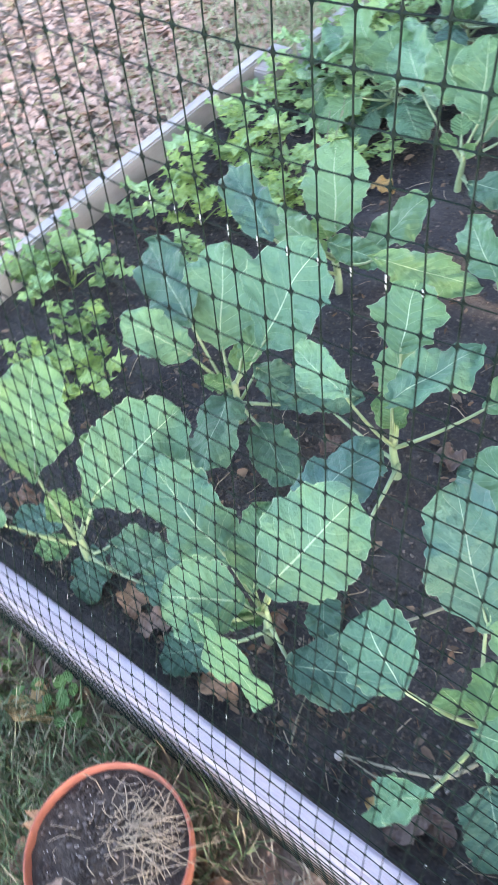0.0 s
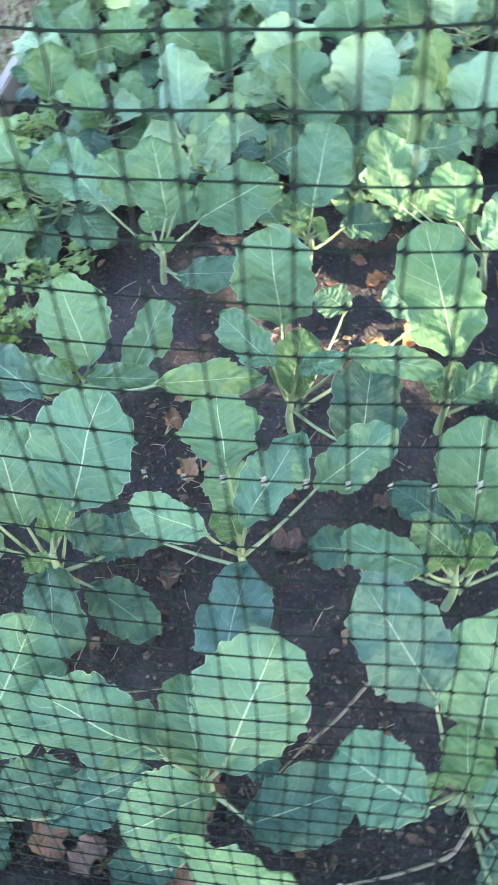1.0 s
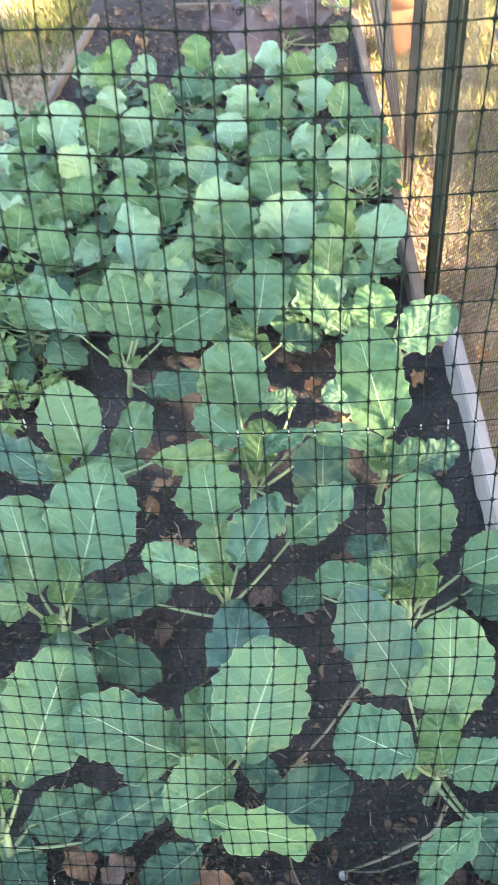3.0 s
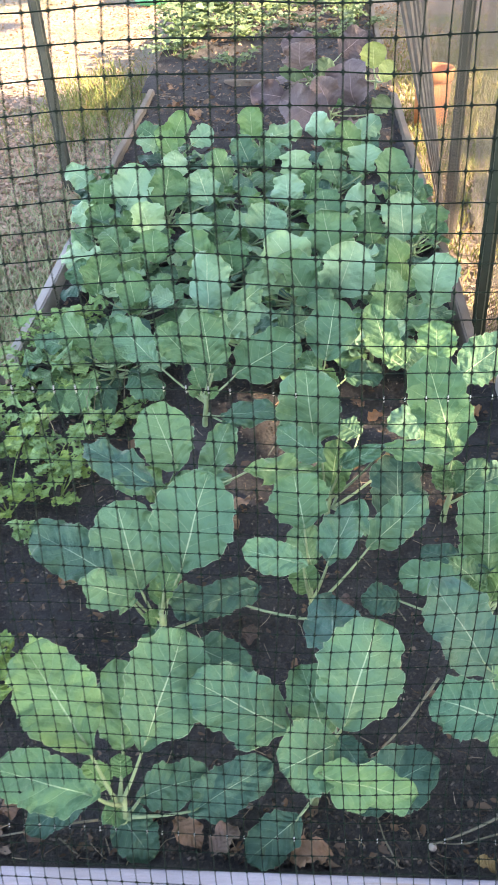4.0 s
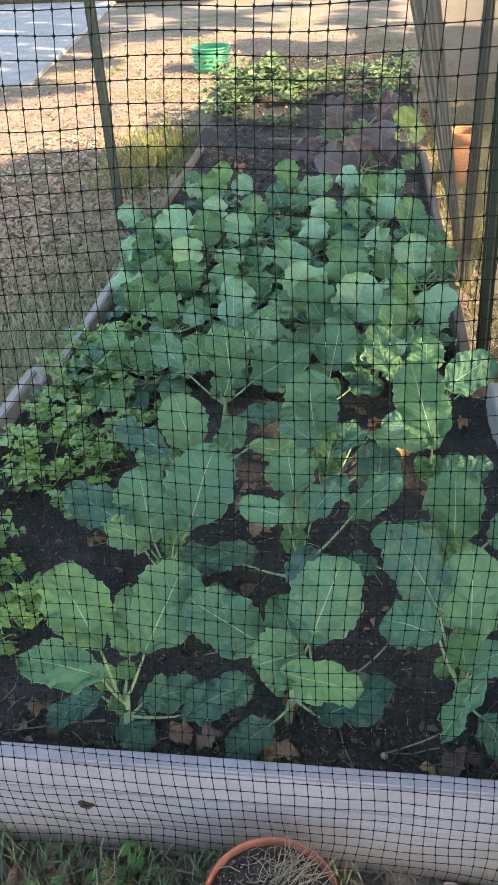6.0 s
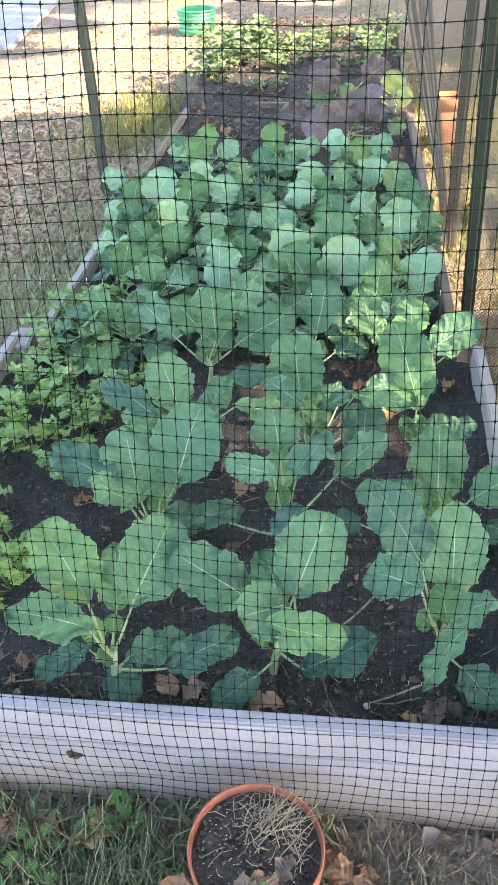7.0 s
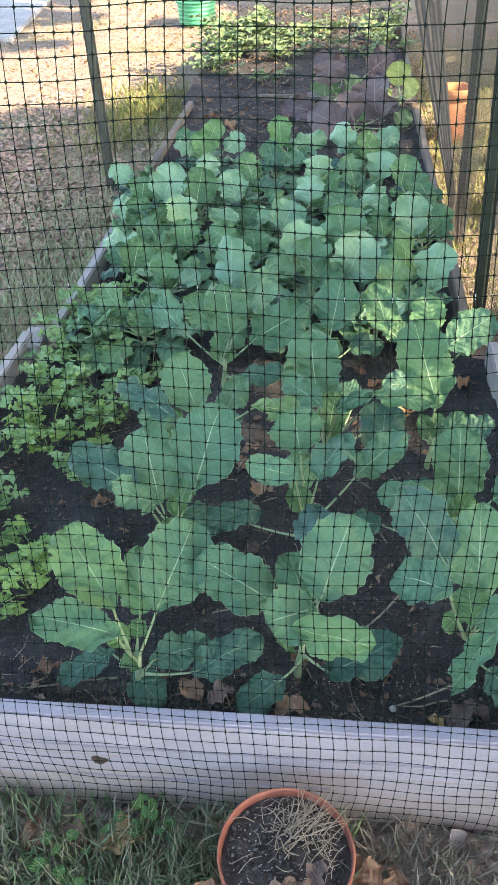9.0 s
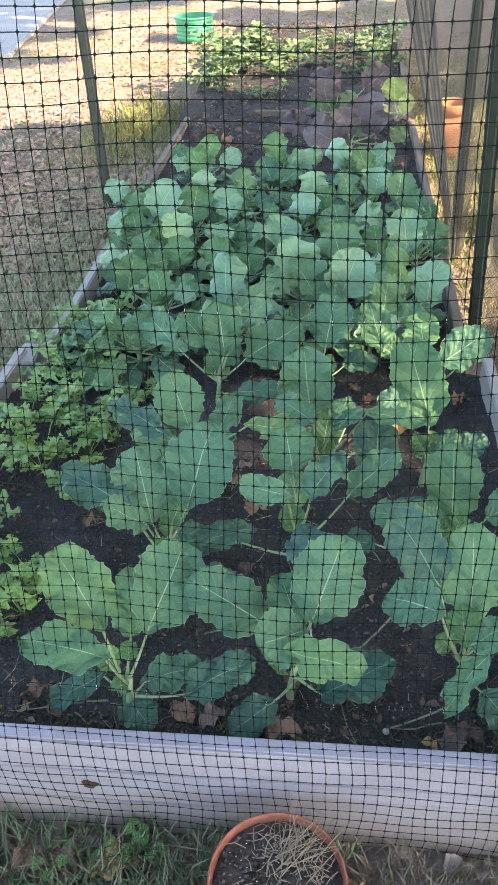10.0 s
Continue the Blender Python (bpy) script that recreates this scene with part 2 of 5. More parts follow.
DEAD_STALK = plain("dead_stalk", (0.13, 0.13, 0.095), (0.22, 0.21, 0.16), 45.0, 0.7, 0.3)
RUST = leaf_material("rust_leaf", (0.15, 0.085, 0.055), (0.25, 0.15, 0.10), (0.36, 0.23, 0.155), (0.32, 0.21, 0.15), veins=6.0, gloss=0.7, through_light=0.08)
UMBER = leaf_material("umber_leaf", (0.10, 0.07, 0.058), (0.17, 0.12, 0.098), (0.26, 0.185, 0.15), (0.26, 0.19, 0.15), veins=6.0, gloss=0.7, through_light=0.08)
OCHRE = leaf_material("ochre_leaf", (0.26, 0.17, 0.075), (0.38, 0.265, 0.13), (0.50, 0.37, 0.21), (0.46, 0.34, 0.2), veins=6.0, gloss=0.7, through_light=0.08)
SUNNY = leaf_material("sunny_leaf", (0.30, 0.14, 0.07), (0.42, 0.22, 0.11), (0.52, 0.31, 0.17), (0.48, 0.3, 0.18), veins=6.0, gloss=0.7, through_light=0.08)
DRY_DARK = island_material("dark_flakes", (0.10, 0.07, 0.05), (0.20, 0.13, 0.09), (0.15, 0.12, 0.10), (0.30, 0.22, 0.16))
LITTER = island_material("pale_litter", (0.66, 0.44, 0.34), (0.68, 0.49, 0.39), (0.54, 0.35, 0.27), (0.64, 0.47, 0.38), (0.46, 0.30, 0.23), (0.62, 0.42, 0.32), (0.38, 0.27, 0.21), (0.40, 0.37, 0.20))
# Litter for the far ground, coloured orange as warm sunlight makes it look.
SUNLIT_LITTER = island_material("sunlit_litter", (0.52, 0.30, 0.17), (0.62, 0.41, 0.26), (0.42, 0.235, 0.14), (0.66, 0.47, 0.33), (0.33, 0.19, 0.12), (0.30, 0.28, 0.12))
GRASS_PALE = island_material("thin_grass", (0.26, 0.40, 0.19), (0.36, 0.48, 0.26), (0.46, 0.50, 0.32), (0.58, 0.50, 0.38), (0.30, 0.42, 0.21))
GRASS_DRY = island_material("dead_grass", (0.24, 0.215, 0.17), (0.33, 0.30, 0.24), (0.16, 0.15, 0.115), (0.42, 0.38, 0.31), (0.13, 0.17, 0.09), (0.20, 0.18, 0.14))
# Yellower, lighter grass copy that carries the sunlight in its tones.
GRASS_LIT = island_material("lit_grass", (0.14, 0.20, 0.06), (0.22, 0.28, 0.085), (0.33, 0.34, 0.12), (0.40, 0.33, 0.16), (0.18, 0.24, 0.08))
TREE_LEAF = island_material("tree_leaf", (0.05, 0.09, 0.025), (0.10, 0.12, 0.03), (0.16, 0.13, 0.03))


# ---- building helpers ----


def mesh_of(name, verts, faces, mat, uvs=None, smooth=True):
    me = bpy.data.meshes.new(name)
    me.from_pydata([tuple(map(float, v)) for v in verts], [], faces)
    if uvs is not None:
        lay = me.uv_layers.new(name="UVMap")
        idx = np.zeros(len(me.loops), dtype=np.int32)
        me.loops.foreach_get("vertex_index", idx)
        lay.data.foreach_set("uv", np.asarray(uvs, dtype=np.float32)[idx].ravel())
    me.materials.append(mat)
    if smooth:
        me.polygons.foreach_set("use_smooth", [True] * len(me.polygons))
    me.update()
    return me


def part(name, data, parent, label="", at=None):
    ob = new(name, data)
    ob.parent = parent
    if at is not None:
        ob.matrix_basis = at
    if label:
        ob["label"] = label
    return ob


def thing(name, at, label, category, group="", kind=""):
    ob = new(name)
    ob.empty_display_size = 0.05
    ob.matrix_basis = at
    return tagged(ob, label, category, group, kind)


def tube(points, radii, sides=6, cap=True):
    """Vertices and faces of a tapered tube along points."""
    pts = np.asarray(points, float)
    rad = np.broadcast_to(np.asarray(radii, float), (len(pts),))
    tan = np.gradient(pts, axis=0)
    tan /= np.linalg.norm(tan, axis=1)[:, None] + 1e-12
    ref = np.array([0, 0, 1.0]) if abs(tan[0][2]) < 0.8 else np.array([1.0, 0, 0])
    a = np.cross(tan, ref)
    a /= np.linalg.norm(a, axis=1)[:, None] + 1e-12
    b = np.cross(tan, a)
    ang = np.arange(sides) * 2 * math.pi / sides
    v = (pts[:, None] + rad[:, None, None] * (np.cos(ang)[None, :, None] * a[:, None] + np.sin(ang)[None, :, None] * b[:, None])).reshape(-1, 3)
    f = []
    for i in range(len(pts) - 1):
        for j in range(sides):
            k = (j + 1) % sides
            f.append((i * sides + j, i * sides + k, (i + 1) * sides + k, (i + 1) * sides + j))
    if cap:
        f.append(tuple(range(sides))[::-1])
        f.append(tuple(range((len(pts) - 1) * sides, len(pts) * sides)))
    return v, f


def joined(pieces):
    vs, fs, o = [], [], 0
    for v, f in pieces:
        vs.append(np.asarray(v))
        fs.extend(tuple(i + o for i in q) for q in f)
        o += len(v)
    return np.concatenate(vs), fs


def lathe(profile, sides=40):
    """Surface of revolution from (radius, z) pairs."""
    v, f = [], []
    for r, z in profile:
        for j in range(sides):
            a = 2 * math.pi * j / sides
            v.append((r * math.cos(a), r * math.sin(a), z))
    for i in range(len(profile) - 1):
        for j in range(sides):
            k = (j + 1) % sides
            f.append((i * sides + j, i * sides + k, (i + 1) * sides + k, (i + 1) * sides + j))
    return v, f


def bevel_box(sx, sy, sz, mat, name, bevel=0.004, cuts=0, warp=0.0):
    """A board with softened, slightly uneven edges; its centre at the origin."""
    bm = bmesh.new()
    bmesh.ops.create_cube(bm, size=1.0)
    bmesh.ops.scale(bm, vec=(sx, sy, sz), verts=bm.verts)
    bmesh.ops.bevel(bm, geom=bm.edges[:], offset=bevel, segments=2, affect="EDGES")
    if cuts:
        long = [e for e in bm.edges if e.calc_length() > 0.6 * max(sx, sy, sz)]
        bmesh.ops.subdivide_edges(bm, edges=long, cuts=cuts, use_grid_fill=True)
        for v in bm.verts:
            v.co += warp * noise.noise_vector(v.co * 3.0 + Vector((sx, sy, 1.7)))
    me = bpy.data.meshes.new(name)
    bm.to_mesh(me)
    bm.free()
    me.materials.append(mat)
    return me


# ---- ground ----
SOIL_Z, TOP = 0.17, 0.24


def ground_height(x, y):
    return 0.012 * noise.noise(Vector((x * 1.7, y * 1.7, 3.0))) + 0.006 * noise.noise(Vector((x * 6, y * 6, 8.0)))


def sheet(name, xs, ys, height, mat):
    v = [(x, y, height(x, y)) for y in ys for x in xs]
    n = len(xs)
    f = [(j * n + i, j * n + i + 1, (j + 1) * n + i + 1, (j + 1) * n + i) for j in range(len(ys) - 1) for i in range(n - 1)]
    return mesh_of(name, v, f, mat)


far = [-400, -120, -50, -25, -14, -9]
xs = far + list(np.arange(-6, 6.01, 0.12)) + [-q for q in far[::-1]]
ys = far + list(np.arange(-3, 14.01, 0.12)) + [18, 25, 40, 80, 160, 400]
ground = tagged(new("ground", sheet("ground", xs, ys, lambda x, y: ground_height(x, y) - 0.01, GROUND)), "brown earth with leaf litter and thin grass", "ground", kind="structure")


# ---- raised beds ----
def board(name, x0, y0, x1, y1, mat, label, z0=0.0, z1=TOP, thick=0.028, warp=0.004):
    """A plank on edge from (x0, y0) to (x1, y1)."""
    length = math.hypot(x1 - x0, y1 - y0)
    me = bevel_box(length, thick, z1 - z0, mat, name, 0.004, 10, warp)
    ob = new(name, me)
    ob.matrix_basis = Matrix.Translation(((x0 + x1) / 2, (y0 + y1) / 2, (z0 + z1) / 2)) @ Matrix.Rotation(math.atan2(y1 - y0, x1 - x0), 4, "Z")
    return ob


bed = thing("raised_bed", pose(0, 0, 0), "long raised garden bed of whitewashed wooden boards on grass", "garden bed")
for nm, q in (
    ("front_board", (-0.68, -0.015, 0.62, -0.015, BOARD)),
    ("side_board", (-0.670, 0.0, -0.664, 1.19, BOARD_SIDE)),
    ("side_board", (0.588, 0.0, 0.596, 1.18, BOARD_SIDE)),
    ("side_board", (-0.596, 1.23, -0.596, 1.95, BOARD_SIDE)),
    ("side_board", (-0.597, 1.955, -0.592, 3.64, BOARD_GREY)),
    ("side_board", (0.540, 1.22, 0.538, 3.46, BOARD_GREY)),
):
    b = board(nm, *q, "")
    b.parent = bed


stub = bevel_box(0.052, 0.11, 0.20, BOARD_SIDE, "corner_block", 0.004, 3, 0.003)
part("corner_block", stub, bed, "short pale board end at the joint", at=pose(-0.652, 1.185, 0.125, 0, 3, 6))


for z, h, x0, x1 in ((0.168, 0.0035, -0.675, 0.615), (0.088, 0.003, -0.675, 0.20)):
    rail = bevel_box(x1 - x0, 0.006, h, BOARD, "ridge", 0.001, 10, 0.003)
    part("ridge", rail, bed, at=pose((x0 + x1) / 2, -0.0295, z, 0, -0.4, 0))


def soil_height(x, y):
    edge = min(1.0, max(0.0, min(0.6 - abs(x + 0.03), y - 0.02) / 0.12))
    fill = min(1.0, max(0.0, (y - 1.5) / 0.8))
    return SOIL_Z + 0.035 * fill * fill * (3 - 2 * fill) + 0.02 * noise.noise(Vector((x * 5, y * 5, 1.0))) + 0.012 * noise.noise(Vector((x * 17, y * 17, 4.0))) + 0.006 * noise.noise(Vector((x * 45, y * 45, 9.0))) + 0.010 * (1 - edge)


def inside(x, y):
    """Draws a place in the bed in to where the boards stand closer together."""
    return x if y < 1.2 else -0.590 + (x + 0.662) * (1.126 / 1.26)


soil_mesh = sheet("soil", np.arange(-0.662, 0.60, 0.014), np.arange(0.0, 3.73, 0.016), soil_height, SOIL)
for v in soil_mesh.vertices:
    v.co.x = inside(v.co.x, v.co.y)
soil = tagged(new("soil", soil_mesh), "dark crumbly soil filling the raised bed", "soil", kind="structure")


# ---- leaves and plants ----
def blade(base, tip, width, up=(0, 0, 1), arch=0.12, cup=0.12, ruffle=0.05, seed=0, nu=30, nv=12, neck=0.5, lobes=0.055, teeth=0.034, pucker=0.0035):
    """A broad leaf blade between two points, arched along its midrib, cupped across it and wavy at the margin."""
    r = random.Random(seed)
    base, tip = np.asarray(base, float), np.asarray(tip, float)
    d = tip - base
    length = np.linalg.norm(d)
    d = d / length
    side = np.cross(d, np.asarray(up, float))
    side /= np.linalg.norm(side) + 1e-9
    nrm = np.cross(side, d)
    p1, p2, p3, p4 = (r.uniform(0, 6.28) for _ in range(4))
    k1, k2 = r.uniform(9, 13), r.uniform(19, 27)
    v, uv = [], []
    for i in range(nu + 1):
        u = i / nu
        q = abs(2 * u ** 1.06 - 1)
        w = 0.5 * width * max(0.0, 1 - q ** 2.5) ** 0.55 * (neck + (1 - neck) * min(1.0, u / 0.22))
        mid = base + d * length * u + nrm * (arch * length * 4 * u * (1 - u))
        for j in range(nv + 1):
            s = 2 * j / nv - 1
            a = abs(s)
            sg = 1 if s >= 0 else -1
            ww = w * (1 + lobes * a * math.sin(k1 * u + (p1 if sg > 0 else p2)) + 0.6 * lobes * a * math.sin(k2 * u + (p3 if sg > 0 else p4)))
            vein = 2 * math.pi * 7 * (u - 0.31 * a)
            ww *= 1 + teeth * a ** 4 * (math.sin(2 * math.pi * 8.3 * u + p2 * sg) + 0.7 * math.sin(2 * math.pi * 12.7 * u + p3))
            lift = pucker * length * min(1.0, 3 * a) * math.cos(vein) + cup * a * a * w + 1.25 * ruffle * length * a ** 2.2 * math.sin(k1 * 1.2 * u + (p3 if sg > 0 else p1)) * min(1, u * 4) + 0.024 * length * math.sin(9 * u + 5 * s + p2) + 0.018 * length * a * math.sin(k2 * 1.5 * u + p1 + 2 * s)
            along = -0.08 * length * a * a * (1 - u) + 0.018 * length * a ** 3 * math.sin(k2 * 1.7 * u + p4)
            v.append(mid + side * (s * ww) + nrm * lift + d * along)
            uv.append((u, 0.5 + 0.5 * s))
    n = nv + 1
    f = [(i * n + j, i * n + j + 1, (i + 1) * n + j + 1, (i + 1) * n + j) for i in range(nu) for j in range(nv)]
    return v, f, uv


def add_leaf(plant, origin, crown, base, tip, width, mat, seed, up=(0, 0, 1), stalk=0.0042, **kw):
    """One leaf of a plant (world points) with its petiole as a sub-part."""
    o = np.asarray(origin, float)
    v, f, uv = blade(np.asarray(base) - o, np.asarray(tip) - o, width, up, seed=seed, **kw)
    lf = part("leaf", mesh_of("leaf", v, f, mat, uv), plant)
    c, b, t = (np.asarray(q, float) - o for q in (crown, base, tip))
    m = (c + b) / 2 + np.array([0, 0, -0.10 * np.linalg.norm(b - c)])
    e = b + 0.35 * (t - b)
    s = np.linspace(0, 1, 6)[:, None]
    pts = (1 - s) ** 2 * c + 2 * s * (1 - s) * m + s ** 2 * b
    pv, pf = tube(np.vstack([pts, (b + e) / 2 - np.array([0, 0, 0.002])]), [stalk * 1.5, stalk * 1.25, stalk * 1.1, stalk, stalk * 0.9, stalk * 0.8, stalk * 0.4], 6)
    part("petiole", mesh_of("petiole", pv, pf, STALK), lf)
    return lf


def stem_of(plant, height, seed, lean=(0, 0), thick=0.009):
    z = np.linspace(-0.03, height, 6)
    pts = np.stack([lean[0] * z / height + 0.004 * np.sin(z * 40 + seed), lean[1] * z / height, z], 1)
    v, f = tube(pts, np.linspace(thick * 1.15, thick * 0.7, 6), 8)
    return part("stem", mesh_of("stem", v, f, STALK), plant)


PLANT_LABEL = "leafy collard plant with broad blue-green leaves growing in dark soil"


# mean camera position; leaf faces are turned to it to fit the view
MEAN_EYE = Vector((0.15, -0.55, 1.27))


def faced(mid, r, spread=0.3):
    """Upward direction of a leaf whose face is turned to the mean camera position."""
    return ((MEAN_EYE - mid).normalized() + Vector((r.uniform(-spread, spread), r.uniform(-spread, spread), 0.2))).normalized()


def heart(plant, o, x, y, zc, r, seed, count):
    """Young leaves standing round the heart of a plant."""
    for i in range(count):
        a, rise = r.uniform(0, 6.28), r.uniform(0.7, 1.25)
        c = np.array((x, y, zc))
        d = np.array([math.cos(a) * math.cos(rise), math.sin(a) * math.cos(rise), math.sin(rise)])
        ln = r.uniform(0.028, 0.05)
        add_leaf(plant, o, c, c + d * r.uniform(0.012, 0.04), c + d * (0.03 + ln), ln * 0.85, YOUNG, seed * 17 + i, up=tuple((MEAN_EYE - Vector(c)).normalized()), arch=0.06, cup=r.uniform(0.1, 0.5), ruffle=0.05, stalk=0.0022, nu=16, nv=8)


def spread_plant(x, y, zc, leaves, label=PLANT_LABEL):
    """A collard whose crown stands at height zc and whose leaves are set one by one: material, blade base, blade tip, width."""
    seed = int(1000 * (x + 2) + 77 * y)
    o = (x, y, SOIL_Z + 0.005)
    plant = thing("collard_plant", pose(*o), label, "vegetable plant", group="collards in the bed")
    stem_of(plant, zc - o[2] + 0.01, seed, thick=0.0065)
    r = random.Random(seed)
    for i, (mat, b, t, w, *face) in enumerate(leaves):
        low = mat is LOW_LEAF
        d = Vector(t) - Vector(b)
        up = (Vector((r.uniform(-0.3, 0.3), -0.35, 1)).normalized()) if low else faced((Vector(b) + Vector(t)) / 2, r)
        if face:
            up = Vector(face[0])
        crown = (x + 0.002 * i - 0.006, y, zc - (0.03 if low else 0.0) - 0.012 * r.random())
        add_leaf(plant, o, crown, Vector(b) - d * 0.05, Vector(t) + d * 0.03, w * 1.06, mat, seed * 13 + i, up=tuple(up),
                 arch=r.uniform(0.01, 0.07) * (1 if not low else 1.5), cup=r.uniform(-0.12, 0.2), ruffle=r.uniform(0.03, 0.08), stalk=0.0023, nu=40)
    heart(plant, o, x, y, zc, r, seed, 3)
    return plant


def far_plant(x, y, leaves, label=PLANT_LABEL, low=None):
    """A collard further down the bed: upper leaves set one by one, darker leaves spread low round the stem."""
    seed = int(1000 * (x + 2) + 77 * y)
    r = random.Random(seed)
    zc = 0.245 + r.uniform(-0.01, 0.015)
    o = (x, y, SOIL_Z + 0.005)
    plant = thing("collard_plant", pose(*o), label, "vegetable plant", group="collards in the bed")
    stem_of(plant, zc - o[2] + 0.01, seed, thick=0.006)
    for i, (mat, b, t, w) in enumerate(leaves):
        d = Vector(t) - Vector(b)
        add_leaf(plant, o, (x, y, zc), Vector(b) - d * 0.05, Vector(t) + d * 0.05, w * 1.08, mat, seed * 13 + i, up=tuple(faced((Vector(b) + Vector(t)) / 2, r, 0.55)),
                 arch=r.uniform(-0.08, 0.22), cup=r.uniform(-0.35, 0.6), ruffle=r.uniform(0.06, 0.13), lobes=r.uniform(0.05, 0.13), stalk=0.0026, nu=26, nv=10)
    turn = r.uniform(0, 6.28)
    for i in range(8):
        a, reach, ln = turn + i * 2.4 + r.uniform(-0.3, 0.3), r.uniform(0.04, 0.08), r.uniform(0.07, 0.11)
        d = np.array([math.cos(a), math.sin(a), 0.0])
        base = np.array((x, y, zc - 0.01)) + d * reach + np.array((0, 0, r.uniform(-0.02, 0.03)))
        tip = base + d * ln + np.array((0, 0, r.uniform(-0.05, 0.02)))
        edge = max(abs(tip[0] + 0.02) - 0.56, 0.0)
        tip[0] -= math.copysign(edge, tip[0])
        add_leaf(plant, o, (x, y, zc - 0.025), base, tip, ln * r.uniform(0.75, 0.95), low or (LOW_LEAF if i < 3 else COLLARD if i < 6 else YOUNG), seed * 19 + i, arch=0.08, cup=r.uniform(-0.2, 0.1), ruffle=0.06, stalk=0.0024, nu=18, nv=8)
    for i in range(0 if low else 7):
        a, ln = r.uniform(0, 6.28), r.uniform(0.045, 0.10)
        d = np.array([math.cos(a), math.sin(a), 0.0])
        base = np.array((x, y, zc + r.uniform(0.0, 0.05))) + d * r.uniform(0.03, 0.075)
        tip = base + (d * r.uniform(0.5, 1.0) + np.array((0, 0, r.uniform(-0.1, 0.7)))) * ln
        tip[0] = min(0.55, max(-0.60, tip[0]))
        add_leaf(plant, o, (x, y, zc), base, tip, ln * r.uniform(0.7, 1.0), r.choice((LIT_LEAF, COLLARD, LOW_LEAF, YOUNG, YOUNG)), seed * 23 + i, up=(r.uniform(-0.5, 0.5), r.uniform(-0.7, 0.1), 0.9), arch=r.uniform(-0.02, 0.16), cup=r.uniform(-0.2, 0.4), ruffle=r.uniform(0.06, 0.12), lobes=0.10, stalk=0.0022, nu=20, nv=10)
    heart(plant, o, x, y, zc, r, seed, 2)
    return plant


spread_plant(-0.117, 0.078, 0.250, [
    (YOUNG, (-0.151, 0.089, 0.379), (-0.240, 0.188, 0.428), 0.095),
    (YOUNG, (-0.116, 0.130, 0.314), (-0.135, 0.227, 0.355), 0.074),
    (COLLARD, (-0.076, 0.113, 0.354), (-0.040, 0.239, 0.406), 0.106),
    (YOUNG, (-0.127, 0.011, 0.391), (-0.260, 0.053, 0.371), 0.064),
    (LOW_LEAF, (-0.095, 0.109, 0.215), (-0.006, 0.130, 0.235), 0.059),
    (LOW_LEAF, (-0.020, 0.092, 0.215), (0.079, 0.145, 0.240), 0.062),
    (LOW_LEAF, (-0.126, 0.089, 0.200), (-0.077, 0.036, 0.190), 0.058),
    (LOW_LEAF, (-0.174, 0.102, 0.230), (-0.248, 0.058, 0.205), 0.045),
])
spread_plant(0.144, 0.137, 0.250, [
    (COLLARD, (0.180, 0.132, 0.372), (0.221, 0.230, 0.443), 0.106),
    (COLLARD, (0.151, 0.131, 0.342), (0.122, 0.207, 0.378), 0.065),
    (BLUE, (0.164, 0.219, 0.392), (0.168, 0.348, 0.357), 0.073),
    (COLLARD, (0.094, 0.142, 0.338), (-0.017, 0.164, 0.401), 0.087),
    (COLLARD, (0.160, 0.092, 0.374), (0.099, 0.049, 0.388), 0.081),
    (YOUNG, (0.150, 0.050, 0.380), (0.256, 0.030, 0.376), 0.070, (0.1, -0.97, 0.25)),
    (LOW_LEAF, (0.201, 0.117, 0.200), (0.310, 0.157, 0.240), 0.079),
    (LOW_LEAF, (0.114, 0.076, 0.220), (0.052, 0.034, 0.195), 0.055),
])
spread_plant(0.419, 0.165, 0.250, [
    (BLUE, (0.375, 0.229, 0.355), (0.300, 0.292, 0.453), 0.086),
    (COLLARD, (0.431, 0.204, 0.314), (0.431, 0.281, 0.435), 0.096),
    (COLLARD, (0.358, 0.095, 0.429), (0.288, 0.142, 0.405), 0.071),
    (YOUNG, (0.419, 0.154, 0.299), (0.415, 0.207, 0.327), 0.052),
    (COLLARD, (0.425, 0.132, 0.322), (0.478, 0.123, 0.381), 0.054),
    (COLLARD, (0.421, 0.029, 0.412), (0.378, 0.026, 0.290), 0.039),
    (LOW_LEAF, (0.455, 0.116, 0.220), (0.502, 0.064, 0.200), 0.068),
])
spread_plant(-0.109, 0.394, 0.250, [
    (COLLARD, (-0.143, 0.423, 0.306), (-0.178, 0.501, 0.409), 0.104),
    (COLLARD, (-0.066, 0.438, 0.340), (-0.027, 0.521, 0.451), 0.124),
    (LOW_LEAF, (-0.185, 0.405, 0.348), (-0.320, 0.480, 0.365), 0.082),
    (COLLARD, (-0.136, 0.348, 0.352), (-0.190, 0.307, 0.424), 0.059),
    (YOUNG, (-0.099, 0.414, 0.300), (-0.080, 0.451, 0.340), 0.039),
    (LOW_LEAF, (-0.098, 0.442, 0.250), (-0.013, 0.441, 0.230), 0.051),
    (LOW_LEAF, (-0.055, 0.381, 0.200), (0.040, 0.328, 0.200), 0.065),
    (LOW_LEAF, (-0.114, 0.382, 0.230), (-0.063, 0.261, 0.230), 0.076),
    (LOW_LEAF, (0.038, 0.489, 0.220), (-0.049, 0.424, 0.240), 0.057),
])
